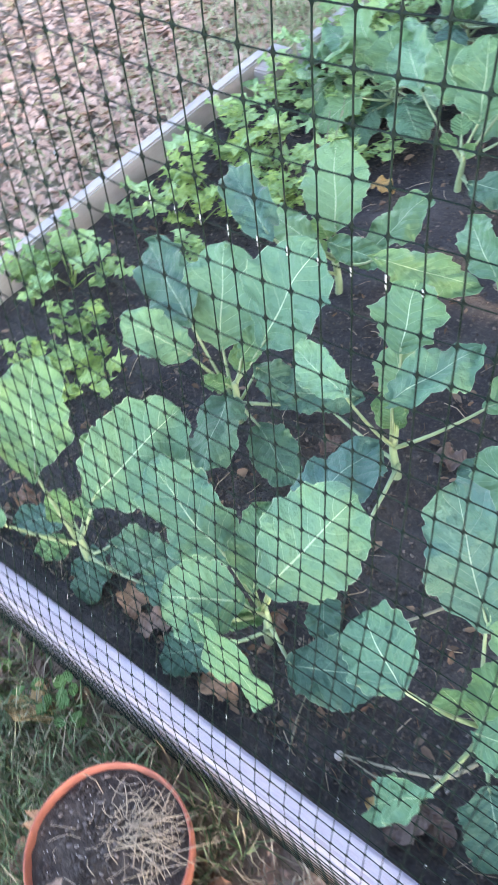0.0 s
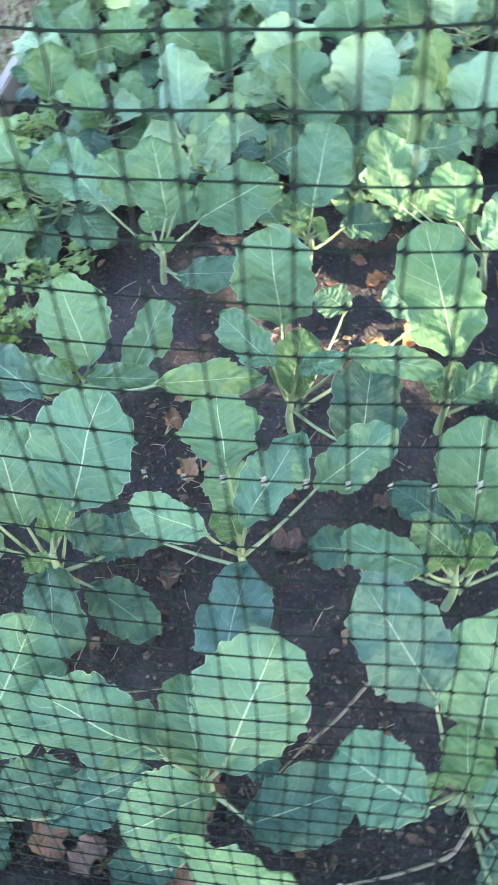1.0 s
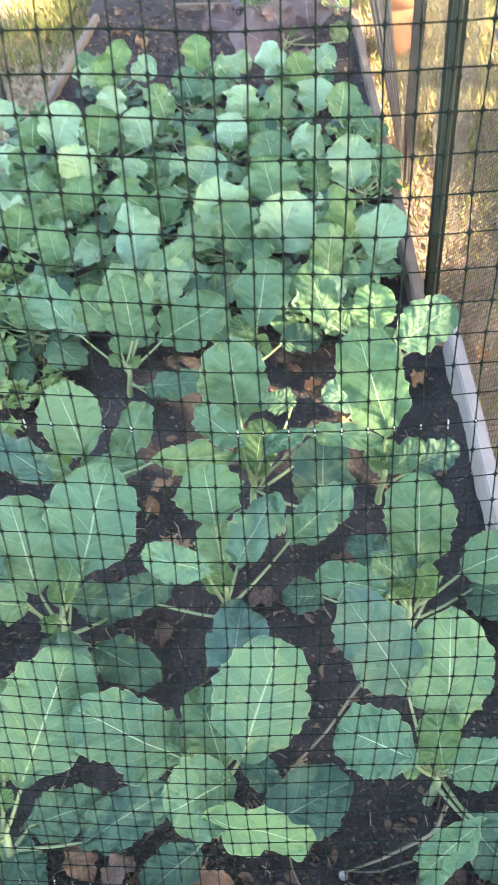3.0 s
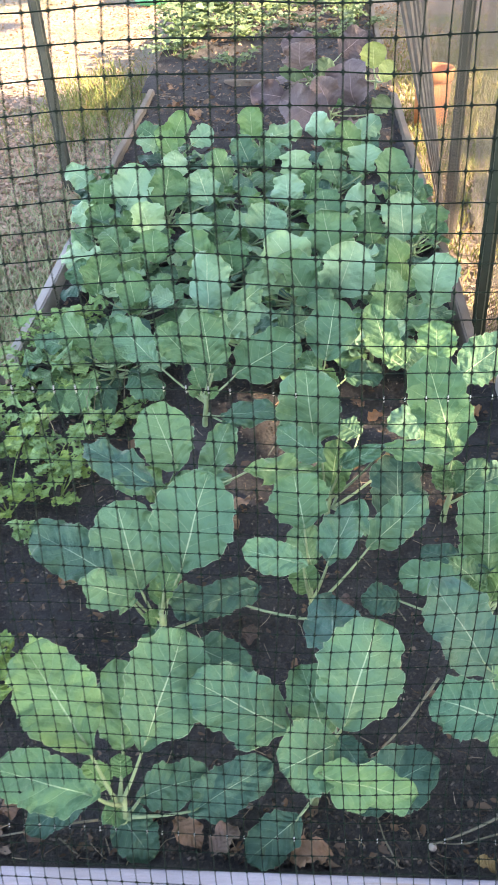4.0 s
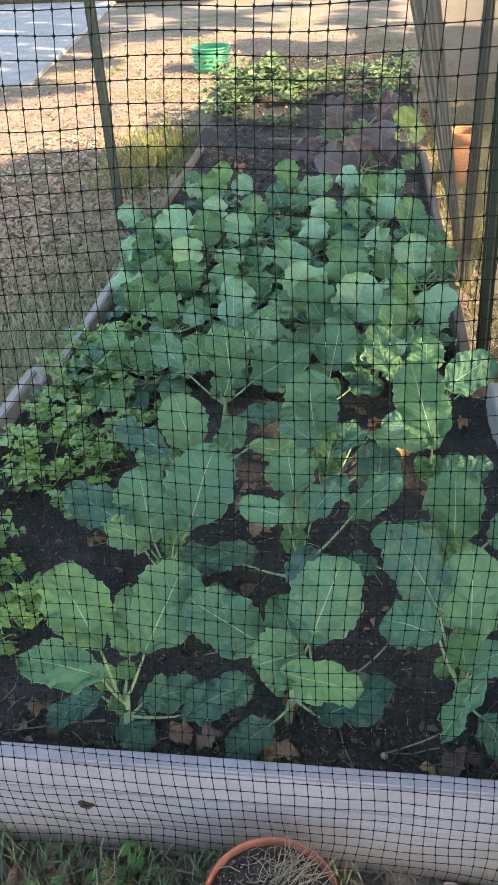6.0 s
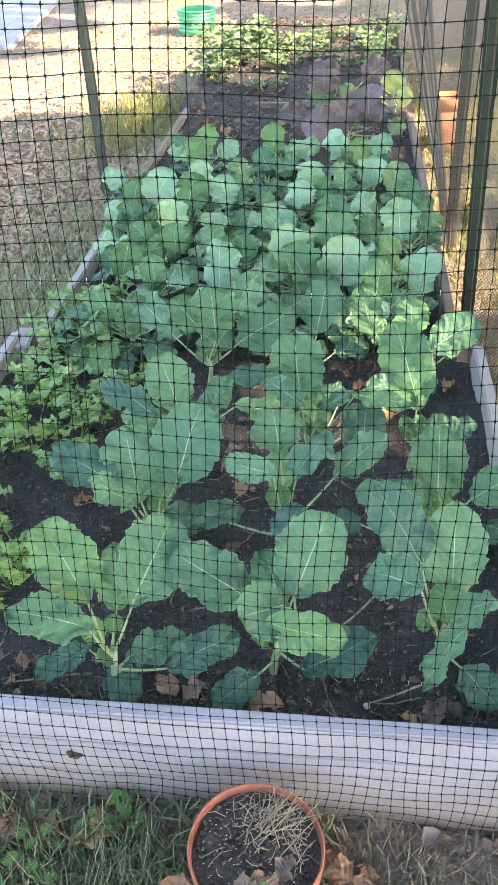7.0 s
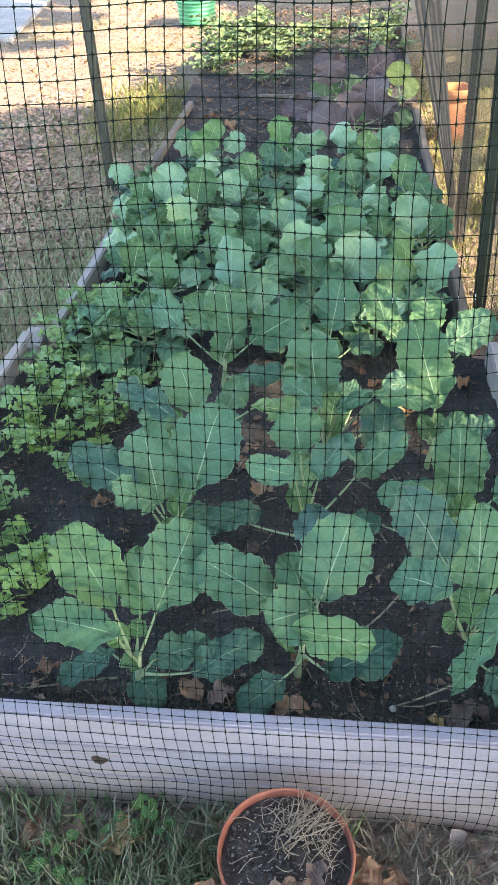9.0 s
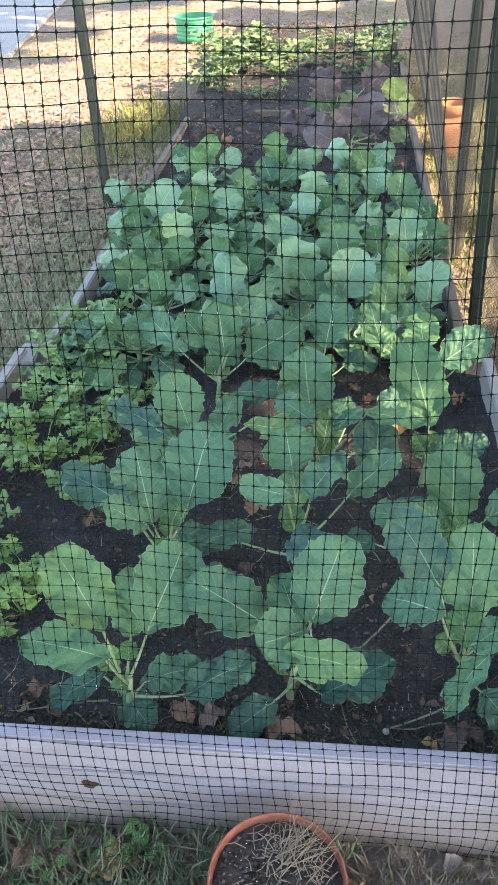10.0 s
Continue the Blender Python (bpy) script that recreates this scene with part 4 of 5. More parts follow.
def flake(size, curl=1.0):
    def make(r):
        s = size * r.uniform(0.45, 1.0) * (1.0 + 0.9 * r.random() ** 4)
        w = s * r.uniform(0.3, 0.8)
        c = r.uniform(-0.3, 0.5) * s * curl
        v = [(-s / 2, -w * 0.2, 0), (-s * 0.1, -w / 2, c * 0.5), (s / 2, -w * 0.1, 0.1 * s), (s * 0.4, w * 0.25, c * 0.6), (0, w / 2, c), (-s * 0.4, w * 0.3, c * 0.4), (0, 0, -0.05 * s)]
        return v, [(6, k, (k + 1) % 6) for k in range(6)]
    return make


def chip(size):
    def make(r):
        a, b, c = (size * r.uniform(0.4, 1.3), size * r.uniform(0.3, 0.8), size * r.uniform(0.2, 0.5))
        v = [(x * a * r.uniform(0.6, 1), y * b * r.uniform(0.6, 1), z * c * r.uniform(0.6, 1)) for x in (-1, 1) for y in (-1, 1) for z in (-1, 1)]
        return v, [(0, 1, 3, 2), (4, 6, 7, 5), (0, 4, 5, 1), (2, 3, 7, 6), (0, 2, 6, 4), (1, 5, 7, 3)]
    return make


def stick(length, rad):
    def make(r):
        l = length * r.uniform(0.4, 1.2)
        b = r.uniform(-0.15, 0.15) * l
        return tube([(-l / 2, 0, 0), (0, b, 0.03 * l), (l / 2, 0, 0)], rad * r.uniform(0.6, 1.3), 4)
    return make


def in_bed(r):
    x, y = r.uniform(-0.64, 0.57), 0.04 + 3.6 * r.random() ** 1.5
    return inside(x, y), y, soil_height(x, y) + 0.002


def off_bed(x0, x1, y0, y1):
    """Spots beside the beds, thinning out unevenly towards the edge of the patch."""
    cx, cy, rx, ry = (x0 + x1) / 2, (y0 + y1) / 2, 0.62 * (x1 - x0), 0.62 * (y1 - y0)
    def spot(r):
        while True:
            x, y = r.gauss(cx, 0.5 * rx), r.gauss(cy, 0.5 * ry)
            if ((x - cx) / rx) ** 2 + ((y - cy) / ry) ** 2 > 1.3 + 0.5 * noise.noise(Vector((x * 2, y * 2, 3.0))):
                continue
            if not (-0.69 < x < 0.63 and -0.04 < y < 6.6):
                return x, y, ground_height(x, y) + 0.006
    return spot


scatter("soil_crumbs", 15000, in_bed, chip(0.0031), CHIP, "crumbs and wood chips on dark soil", "soil")
scatter("soil_fibres", 1500, in_bed, stick(0.022, 0.00045), DRY_DARK, "short dry fibres mixed into the dark soil", "soil")
scatter("straw_bits", 480, in_bed, stick(0.05, 0.0007), STRAW, "thin bits of dry straw on the soil", "straw")
scatter("bed_flakes", 1300, in_bed, flake(0.016), DRY_DARK, "small dead leaf flakes on the soil", "leaf litter")
scatter("leaf_litter", 26000, off_bed(-2.2, -0.3, -0.4, 4.2), flake(0.030, 0.6), LITTER, "pale brown leaf litter and chips on the ground", "leaf litter")
scatter("far_litter", 20000, off_bed(-4.0, 3.0, 3.6, 9.5), flake(0.024), SUNLIT_LITTER, "fallen leaves over the far ground", "leaf litter")
scatter("red_litter", 8000, off_bed(0.25, 2.0, -0.3, 5.0), flake(0.026), DRY, "brown and orange fallen leaves in grass", "leaf litter")
scatter("front_litter", 2600, off_bed(-1.2, 1.3, -0.75, -0.02), flake(0.035), DRY, "brown leaf scraps in the grass", "leaf litter")


def blades(height, wide):
    def make(r):
        h = height * r.uniform(0.4, 1.2)
        b = h * r.uniform(0.2, 0.9)
        w = wide * r.uniform(0.6, 1.2)
        return [(-w, 0, 0), (w, 0, 0), (w * 0.8, b * 0.3, h * 0.6), (-w * 0.8, b * 0.3, h * 0.6), (0, b, h)], [(0, 1, 2, 3), (3, 2, 4)]
    return make


def front_spot(x0, x1):
    grown = off_bed(-0.9, 1.0, -0.6, -0.035)
    def spot(r):
        while True:
            x, y, z = grown(r)
            if x0 < x + 0.05 * noise.noise(Vector((x * 9, y * 9, 8.0))) < x1:
                return x, y, z
    return spot


scatter("grass_front", 16000, front_spot(-2.0, 0.24), blades(0.070, 0.0015), GRASS, "short rough grass in front of the bed", "grass")
scatter("dry_grass", 9000, front_spot(0.20, 2.0), blades(0.048, 0.0012), GRASS_DRY, "short grey-brown dead grass in front of the bed", "grass")
scatter("front_straw", 3600, front_spot(-2.0, 2.0), stick(0.05, 0.0007), STRAW, "bits of straw lying in the grass", "straw")
scatter("grass_right", 26000, off_bed(0.4, 2.0, 1.0, 5.4), blades(0.045, 0.0022), GRASS_LIT, "sparse grass among fallen leaves", "grass")
scatter("grass_left", 4200, lambda r: ((lambda x, y: (x, y, ground_height(x, y)))(-0.70 - abs(r.gauss(0, 0.34)), r.gauss(2.4, 0.85))), blades(0.055, 0.0018), GRASS_PALE, "thin grass along the bed's side", "grass")
scatter("grass_patch", 2600, lambda r: ((lambda x, y: (x, y, ground_height(x, y)))(-0.72 - abs(r.gauss(0.12, 0.26)), r.gauss(1.75, 0.33))), blades(0.045, 0.0032), GRASS_PALE, "low green growth in the ground beside the bed", "grass")
scatter("grass_clump", 1500, lambda r: ((lambda x, y: (x, y, ground_height(x, y)))(r.gauss(-1.02, 0.15), r.gauss(4.25, 0.40))), blades(0.10, 0.003), GRASS_LIT, "tall grass tuft beside the stake", "grass")


def fallen_leaf(x, y, z, size, turn, mat, label, seed, tilt=0.15):
    r = random.Random(seed)
    v, f, uv = curled_leaf(r, size, lobed=r.random() < 0.5)
    ob = new("fallen_leaf", mesh_of("fallen_leaf", v, f, mat, uv))
    ob.matrix_basis = Matrix.Translation((x, y, z)) @ Euler((r.uniform(-tilt, tilt), r.uniform(-tilt, tilt), turn)).to_matrix().to_4x4()
    return tagged(ob, label, "leaf", group="fallen leaves")


BROWN = "curled brown dead leaf lying on dark soil"
GRASSY = "yellow-brown fallen leaf lying in the grass"
ORANGE = "orange-brown dry leaf curled on dark soil"
for i, (x, y, s, mat, words) in enumerate((
    (-0.215, 0.957, 0.06, OCHRE, BROWN), (0.03, 0.60, 0.055, RUST, BROWN), (0.19, 0.50, 0.06, UMBER, BROWN), (0.142, 0.155, 0.05, RUST, BROWN), (0.001, 0.747, 0.055, RUST, BROWN), (-0.015, 0.70, 0.05, RUST, BROWN),
    (0.288, 1.04, 0.05, SUNNY, ORANGE), (0.251, 1.083, 0.045, RUST, ORANGE), (0.356, 0.898, 0.06, SUNNY, ORANGE), (0.40, 0.736, 0.04, RUST, ORANGE), (0.515, 1.075, 0.065, SUNNY, ORANGE), (0.30, 0.872, 0.05, OCHRE, ORANGE), (0.381, 1.09, 0.05, RUST, ORANGE),
    (0.134, 0.044, 0.07, RUST, BROWN), (0.08, 0.055, 0.06, UMBER, BROWN), (-0.287, 0.10, 0.065, RUST, BROWN), (-0.25, 0.075, 0.05, UMBER, BROWN), (-0.297, 0.521, 0.05, RUST, BROWN), (-0.033, 0.071, 0.07, RUST, BROWN), (0.02, 0.06, 0.06, UMBER, BROWN),
    (0.362, 0.040, 0.035, OCHRE, "small ochre leaf at the board's inner edge"), (0.40, 0.045, 0.07, UMBER, BROWN), (0.425, 0.065, 0.06, UMBER, BROWN), (0.037, 0.426, 0.05, UMBER, BROWN), (0.327, 0.573, 0.05, UMBER, BROWN), (-0.35, 3.30, 0.09, RUST, BROWN), (-0.45, 3.40, 0.10, RUST, BROWN), (-0.40, 2.85, 0.08, RUST, BROWN),
)):
    fallen_leaf(x, y, soil_height(x, y) + 0.010, s * 0.8, i * 1.7, mat, words, i)
for i, (x, y, s, mat) in enumerate(((-0.126, -0.108, 0.075, OCHRE), (-0.211, -0.105, 0.06, UMBER), (-0.276, -0.111, 0.06, RUST), (0.02, -0.24, 0.06, RUST), (0.256, -0.135, 0.07, RUST), (0.30, -0.15, 0.06, RUST), (-0.33, -0.2, 0.07, OCHRE), (-0.17, -0.20, 0.05, UMBER))):
    fallen_leaf(x, y, ground_height(x, y) + 0.035, s, i * 2.1 + 0.4, mat, GRASSY, 40 + i, 0.35)


for i, (x, y, s, mat) in enumerate(((0.77, 0.90, 0.10, SUNNY), (0.80, 0.98, 0.09, OCHRE), (0.76, 0.80, 0.08, SUNNY), (0.90, 1.28, 0.10, SUNNY), (0.97, 1.35, 0.08, OCHRE), (0.84, 1.12, 0.08, RUST), (0.72, 1.36, 0.07, SUNNY))):
    fallen_leaf(x, y, ground_height(x, y) + 0.02, s * 0.72, i * 1.3, mat, "orange fallen leaf lying in the grass", 100 + i, 0.4)


def clover(x, y, n, seed, size=0.014):
    """A small broad-leaved weed."""
    r = random.Random(seed)
    z = ground_height(x, y)
    weed = thing("weed", pose(x, y, z), "small bright green weed growing in the grass", "weed", group="weeds in the grass")
    for i in range(n):
        a, d, h = r.uniform(0, 6.28), r.uniform(0.01, 0.03), r.uniform(0.03, 0.055)
        c = np.array([math.cos(a) * d, math.sin(a) * d, h])
        v, f, uv = blade(c, c + np.array([math.cos(a), math.sin(a), 0.1]) * size * r.uniform(0.9, 1.6), size * 1.4, seed=seed + i, nu=6, nv=6)
        lf = part("leaf", mesh_of("weed_leaf", v, f, WEED, uv), weed)
        part("stalk", mesh_of("weed_stalk", *tube([(0, 0, 0), c * 0.6, c], 0.0009, 4), HERB_STALK), lf)


for q in ((-0.109, -0.078, 6, 1), (-0.085, -0.068, 5, 2), (-0.243, -0.185, 8, 3), (-0.20, -0.20, 6, 4), (-0.18, -0.09, 4, 5), (-0.25, -0.14, 5, 9), (-0.68, 0.30, 6, 11), (-0.72, 0.36, 5, 12), (-0.66, 0.85, 7, 13), (-0.70, 0.95, 6, 14), (-0.68, 0.72, 5, 15)):
    clover(*q)


# ---- herbs along the bed's edge ----
HERB_LABEL = "light green leafy herb with divided leaves in the bed"


def herb(x, y, size, stems, seed, z=None, mat=None, label=HERB_LABEL, spread=0.9, leaflets=8, leaf=0.22):
    """A loose herb: thin stalks, each carrying small deeply cut leaflets along its upper half."""
    r = random.Random(seed)
    z = soil_height(x, y) if z is None else z
    plant = thing("herb_plant", pose(x, y, z), label, "herb", group="herbs in the bed")
    for i in range(stems):
        az, rise = r.uniform(0, 6.28), r.uniform(0.5, 1.3)
        ln = size * r.uniform(0.6, 1.15)
        end = np.array([math.cos(az) * math.cos(rise) * spread, math.sin(az) * math.cos(rise) * spread, math.sin(rise)]) * ln
        mid = end * 0.5 + np.array([0, 0, 0.12 * ln])
        st = part("stalk", mesh_of("herb_stalk", *tube([(0, 0, 0), mid, end], [0.0017, 0.0012, 0.0007], 5), HERB_STALK), plant)
        for k in range(leaflets):
            q = 1.0 if k == 0 else 1.0 - 0.5 * ((k + 1) // 2) / (leaflets / 2)
            at = (1 - q) ** 2 * 0 + 2 * q * (1 - q) * mid + q * q * end
            a = az + (0 if k == 0 else (1 if k % 2 else -1) * r.uniform(0.7, 1.3)) + r.uniform(-0.2, 0.2)
            d = np.array([math.cos(a), math.sin(a), r.uniform(-0.2, 0.45)])
            l = size * leaf * r.uniform(0.7, 1.2) * (1.25 if k == 0 else 1.0)
            b = at + d * 0.25 * l
            v, f, uv = blade(b, b + d * l, l * r.uniform(0.6, 0.9), arch=0.08, cup=r.uniform(-0.1, 0.4), ruffle=0.09, seed=seed * 50 + i * 9 + k, nu=16, nv=6, neck=0.2, lobes=0.48, teeth=0.15, pucker=0.012)
            part("leaflet", mesh_of("leaflet", v, f, mat or HERB, uv), st)


PARSLEY = leaf_material("parsley_leaf", (0.14, 0.285, 0.11), (0.21, 0.38, 0.16), (0.30, 0.475, 0.20), (0.30, 0.44, 0.22), veins=4.0, through_light=0.22)
for i, (mat, x, y, s, n) in enumerate((
    (PARSLEY, -0.556, 0.467, 0.085, 6), (PARSLEY, -0.593, 0.397, 0.08, 5), (PARSLEY, -0.569, 0.706, 0.075, 4), (HERB, -0.474, 0.727, 0.08, 5), (PARSLEY, -0.412, 0.838, 0.085, 4), (PARSLEY, -0.562, 0.90, 0.085, 5), (PARSLEY, -0.524, 0.961, 0.09, 5),
    (PARSLEY, -0.492, 1.137, 0.09, 5), (PARSLEY, -0.441, 1.218, 0.09, 5), (PARSLEY, -0.335, 1.058, 0.08, 6), (PARSLEY, -0.515, 1.29, 0.09, 5), (PARSLEY, -0.417, 1.30, 0.09, 4), (HERB, -0.489, 0.792, 0.085, 5), (PARSLEY, -0.394, 0.884, 0.075, 4), (HERB, -0.381, 0.792, 0.07, 4),
    (HERB, -0.392, 0.381, 0.085, 5), (HERB, -0.377, 0.287, 0.08, 5), (PARSLEY, -0.356, 0.606, 0.065, 5), (PARSLEY, -0.50, 1.42, 0.09, 5),
)):
    herb(x, y, s * 1.35, n, 300 + i, mat=mat, spread=1.15, leaflets=7, leaf=0.27)

# ---- flower pot in the grass ----
pot = thing("flower_pot", pose(0.140, -0.170, 0.0) @ Matrix.Diagonal((1.01, 1.01, 0.80, 1.0)), "terracotta-coloured round pot of dry soil and straw", "flower pot")
part("body", mesh_of("pot_body", *lathe([(0.0, 0.0), (0.066, 0.0), (0.070, 0.004), (0.085, 0.150), (0.0915, 0.153), (0.0955, 0.158), (0.0975, 0.196), (0.0968, 0.2), (0.0955, 0.2012), (0.0942, 0.2), (0.0935, 0.19), (0.086, 0.155), (0.07, 0.03), (0, 0.03)], 64), TERRA), pot)
v, f = lathe([(0.0005, 0.184), (0.02, 0.186), (0.04, 0.183), (0.06, 0.187), (0.075, 0.183), (0.0925, 0.182)], 48)
v = [(a, b, c + 0.006 * noise.noise(Vector((a * 60, b * 60, 2))) + 0.003 * noise.noise(Vector((a * 160, b * 160, 2)))) for a, b, c in v]
part("potting_soil", mesh_of("pot_soil", v, f, POT_SOIL), pot, "dark dry potting soil")
pieces, r = [], random.Random(12)
for k in range(95):
    a, d = r.gauss(1.15, 1.1), 0.082 * r.random() ** 0.55
    l = r.uniform(0.010, 0.045)
    p = np.array([d * math.cos(a), d * math.sin(a), 0.189 + r.uniform(0, 0.010)])
    q = r.uniform(0, 3.14)
    dv = np.array([math.cos(q), math.sin(q), r.uniform(-0.1, 0.2)]) * l / 2
    bend = np.array([-dv[1], dv[0], 0.0]) * r.uniform(-0.5, 0.5)
    pieces.append(tube([p - dv, p - dv * 0.4 + bend * 0.8, p + dv * 0.3 + bend + np.array([0, 0, 0.003]), p + dv], r.uniform(0.0003, 0.0007), 4))
for k in range(38):
    a, up = r.gauss(0.9, 0.5), r.uniform(0.3, 1.1)
    p = np.array([r.gauss(0.014, 0.014), r.gauss(0.028, 0.016), 0.188])
    l = r.uniform(0.03, 0.085)
    d = np.array([math.cos(a), math.sin(a), up * 0.6]) * l
    pieces.append(tube([p, p + d * 0.5 + np.array([0, 0, 0.004]), p + d], [0.0009, 0.0006, 0.0003], 4))
specks = [tube([(0.082 * math.cos(a) * q, 0.082 * math.sin(a) * q, 0.187), (0.082 * math.cos(a) * q + 0.0016, 0.082 * math.sin(a) * q, 0.189)], 0.0007, 5) for a, q in ((r.uniform(0, 6.28), r.random() ** 0.5) for _ in range(45))]
tagged(part("perlite", mesh_of("pot_perlite", *joined(specks), PEBBLE), pot, "pale perlite specks"), kind="stuff")
crumb = chip(0.0034)
crumbs = []
for _ in range(420):
    a, q = r.uniform(0, 6.28), 0.086 * r.random() ** 0.5
    cv, cf = crumb(r)
    m = np.array(Euler((r.uniform(-1, 1), r.uniform(-1, 1), r.uniform(0, 6.28))).to_matrix())
    crumbs.append((np.asarray(cv) @ m.T + np.array([q * math.cos(a), q * math.sin(a), 0.187]), cf))
tagged(part("soil_crust", mesh_of("soil_crust", *joined(crumbs), CHIP), pot, "dark lumps of potting soil"), kind="stuff")
part("straw", mesh_of("pot_straw", *joined(pieces), STRAW), pot, "dry straw-coloured stalks")
r = random.Random(5)
for k, (x, y, s) in enumerate(((0.157, -0.227, 0.045), (0.185, -0.205, 0.04), (0.132, -0.235, 0.04))):
    fallen_leaf(x, y, 0.168, s, k * 1.3, UMBER, "small brown dead leaf lying in the pot", 70 + k, 0.3)

fallen_leaf(0.150, -0.243, 0.170, 0.038, 0.3, WEED, "small green leaf lying in the pot", 75, 0.3)

# small tan leaf standing against the pot, and trailing stalks on the soil
fallen_leaf(0.03, -0.2, 0.07, 0.06, 1.2, RUST, "brown dead leaf leaning by the pot", 80, 1.0)


def vine(points, rad, label, name="dry_stalk"):
    pts = np.array(points, float)
    t = np.linspace(0, 1, len(pts))
    s = np.linspace(0, 1, 20)
    fine_pts = np.stack([np.interp(s, t, pts[:, k]) for k in range(3)], 1)
    fine_pts[1:-1] = (fine_pts[:-2] + 2 * fine_pts[1:-1] + fine_pts[2:]) / 4
    fine_pts[:, 2] += 0.002 * np.sin(s * 6)
    ob = new(name, mesh_of(name, *tube(fine_pts, np.linspace(rad, rad * 0.5, 20), 6), DEAD_STALK))
    return tagged(ob, label, "stalk", group="dry stalks on the soil")


vine([(0.43, 0.135, 0.225), (0.412, 0.105, 0.212), (0.352, 0.082, 0.198), (0.320, 0.074, 0.190), (0.298, 0.067, 0.186)], 0.0026, "pale thick stalk trailing over the soil")
vine([(0.385, 0.080, 0.192), (0.345, 0.068, 0.189), (0.308, 0.069, 0.186)], 0.0016, "thin pale stalk lying on the soil")
vine([(0.335, 0.316, 0.21), (0.284, 0.244, 0.205), (0.239, 0.199, 0.20), (0.197, 0.147, 0.20)], 0.0024, "pale stalk curving between the plants")
vine([(-0.16, 0.085, 0.19), (-0.24, 0.072, 0.187), (-0.33, 0.055, 0.185)], 0.0022, "straight dry stalk on the soil")
vine([(-0.21, 0.06, 0.187), (-0.18, 0.04, 0.185)], 0.0016, "short dry stalk on the soil")
vine([(-0.02, 0.24, 0.19), (0.07, 0.26, 0.195)], 0.0018, "short dry stalk on the soil")
vine([(0.25, 0.035, 0.185), (0.235, 0.07, 0.185), (0.225, 0.11, 0.19)], 0.0014, "thin fibrous root lying on the soil")
r = random.Random(31)
for x, y, q in ((0.02, 0.56, 0.4), (0.05, 0.60, 1.9), (0.20, 0.66, 0.8), (0.30, 0.45, 2.4), (-0.02, 0.66, 1.2), (0.27, 0.62, 2.9), (-0.22, 0.30, 0.2), (0.02, 0.33, 2.2), (0.24, 0.36, 1.0), (-0.30, 0.62, 0.6), (0.33, 1.0, 2.0), (0.05, 0.90, 0.9)):
    l = r.uniform(0.04, 0.09)
    vine([(x, y, 0.186), (x + l * math.cos(q) / 2, y + l * math.sin(q) / 2 + 0.006, 0.198), (x + l * math.cos(q), y + l * math.sin(q), 0.187)], r.uniform(0.0010, 0.0018), "short dry stalk on the soil")
for x, y, dx, dy in ((-0.36, 0.98, 0.03, 0.02), (-0.33, 0.94, -0.02, 0.05), (-0.40, 1.06, 0.05, -0.02), (-0.30, 1.10, 0.01, 0.06), (-0.47, 0.90, 0.04, 0.03), (-0.38, 0.90, -0.04, 0.02)):
    vine([(x, y, 0.17), (x + dx * 0.6, y + dy * 0.4, 0.23), (x + dx, y + dy, 0.29)], 0.0014, "thin brown dead stem standing in the soil")
pebble = new("pebble", mesh_of("pebble", *lathe([(0.0003, 0.0), (0.004, 0.001), (0.006, 0.005), (0.004, 0.009), (0.0003, 0.0105)], 10), PEBBLE))
pebble.matrix_basis = pose(0.297, 0.066, 0.176, 10, 5, 30)
tagged(pebble, "small pale rounded stone lying on the soil", "stone")

# knot in the front board
kv, kf = lathe([(0.0003, 0.0016), (0.006, 0.002), (0.011, 0.0012), (0.0145, -0.001)], 18)
kn = part("knot", mesh_of("knot", [(a * 0.95 * (1 + 0.25 * math.sin(3 * math.atan2(b, a) + 1)), b * 0.75 * (1 + 0.2 * math.sin(4 * math.atan2(b, a))), c) for a, b, c in kv], kf, KNOT), bed, "dark brown knot in the wood")
kn.matrix_basis = pose(-0.171, -0.0305, 0.128, 90, 0, 0)

# ---- second bed beyond ----
bed2 = thing("raised_bed", pose(0, 0, 0), "second raised bed of weathered grey boards", "garden bed")
for nm, q in (("front_board", (-0.26, 3.83, 0.10, 3.82)), ("side_board", (0.545, 4.0, 0.605, 6.9))):
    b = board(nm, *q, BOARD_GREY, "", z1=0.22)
    b.parent = bed2
tagged(new("soil_beyond", sheet("soil_beyond", np.arange(-0.66, 0.56, 0.05), np.arange(3.72, 6.6, 0.05), lambda x, y: soil_height(x, y) - 0.005, SOIL)), "dark soil strewn with leaves in the second bed", "soil", kind="structure")
scatter("beyond_flakes", 2200, lambda r: (r.uniform(-0.6, 0.54), r.uniform(2.75, 6.6), 0.214), flake(0.026), DRY_DARK, "dead leaves strewn on the far soil", "leaf litter")
PURPLE_LABEL = "purple-leaved cabbage plant in the dark soil"
far_plant(0.24, 3.12, [
    (PURPLE, (0.213, 2.982, 0.270), (0.048, 3.012, 0.345), 0.150),
    (PURPLE, (0.235, 3.055, 0.300), (0.182, 3.085, 0.400), 0.113),
    (PURPLE, (0.351, 3.178, 0.280), (0.329, 3.208, 0.438), 0.185),
    (BEYOND, (0.440, 3.133, 0.250), (0.475, 3.163, 0.304), 0.077),
], PURPLE_LABEL, PURPLE)
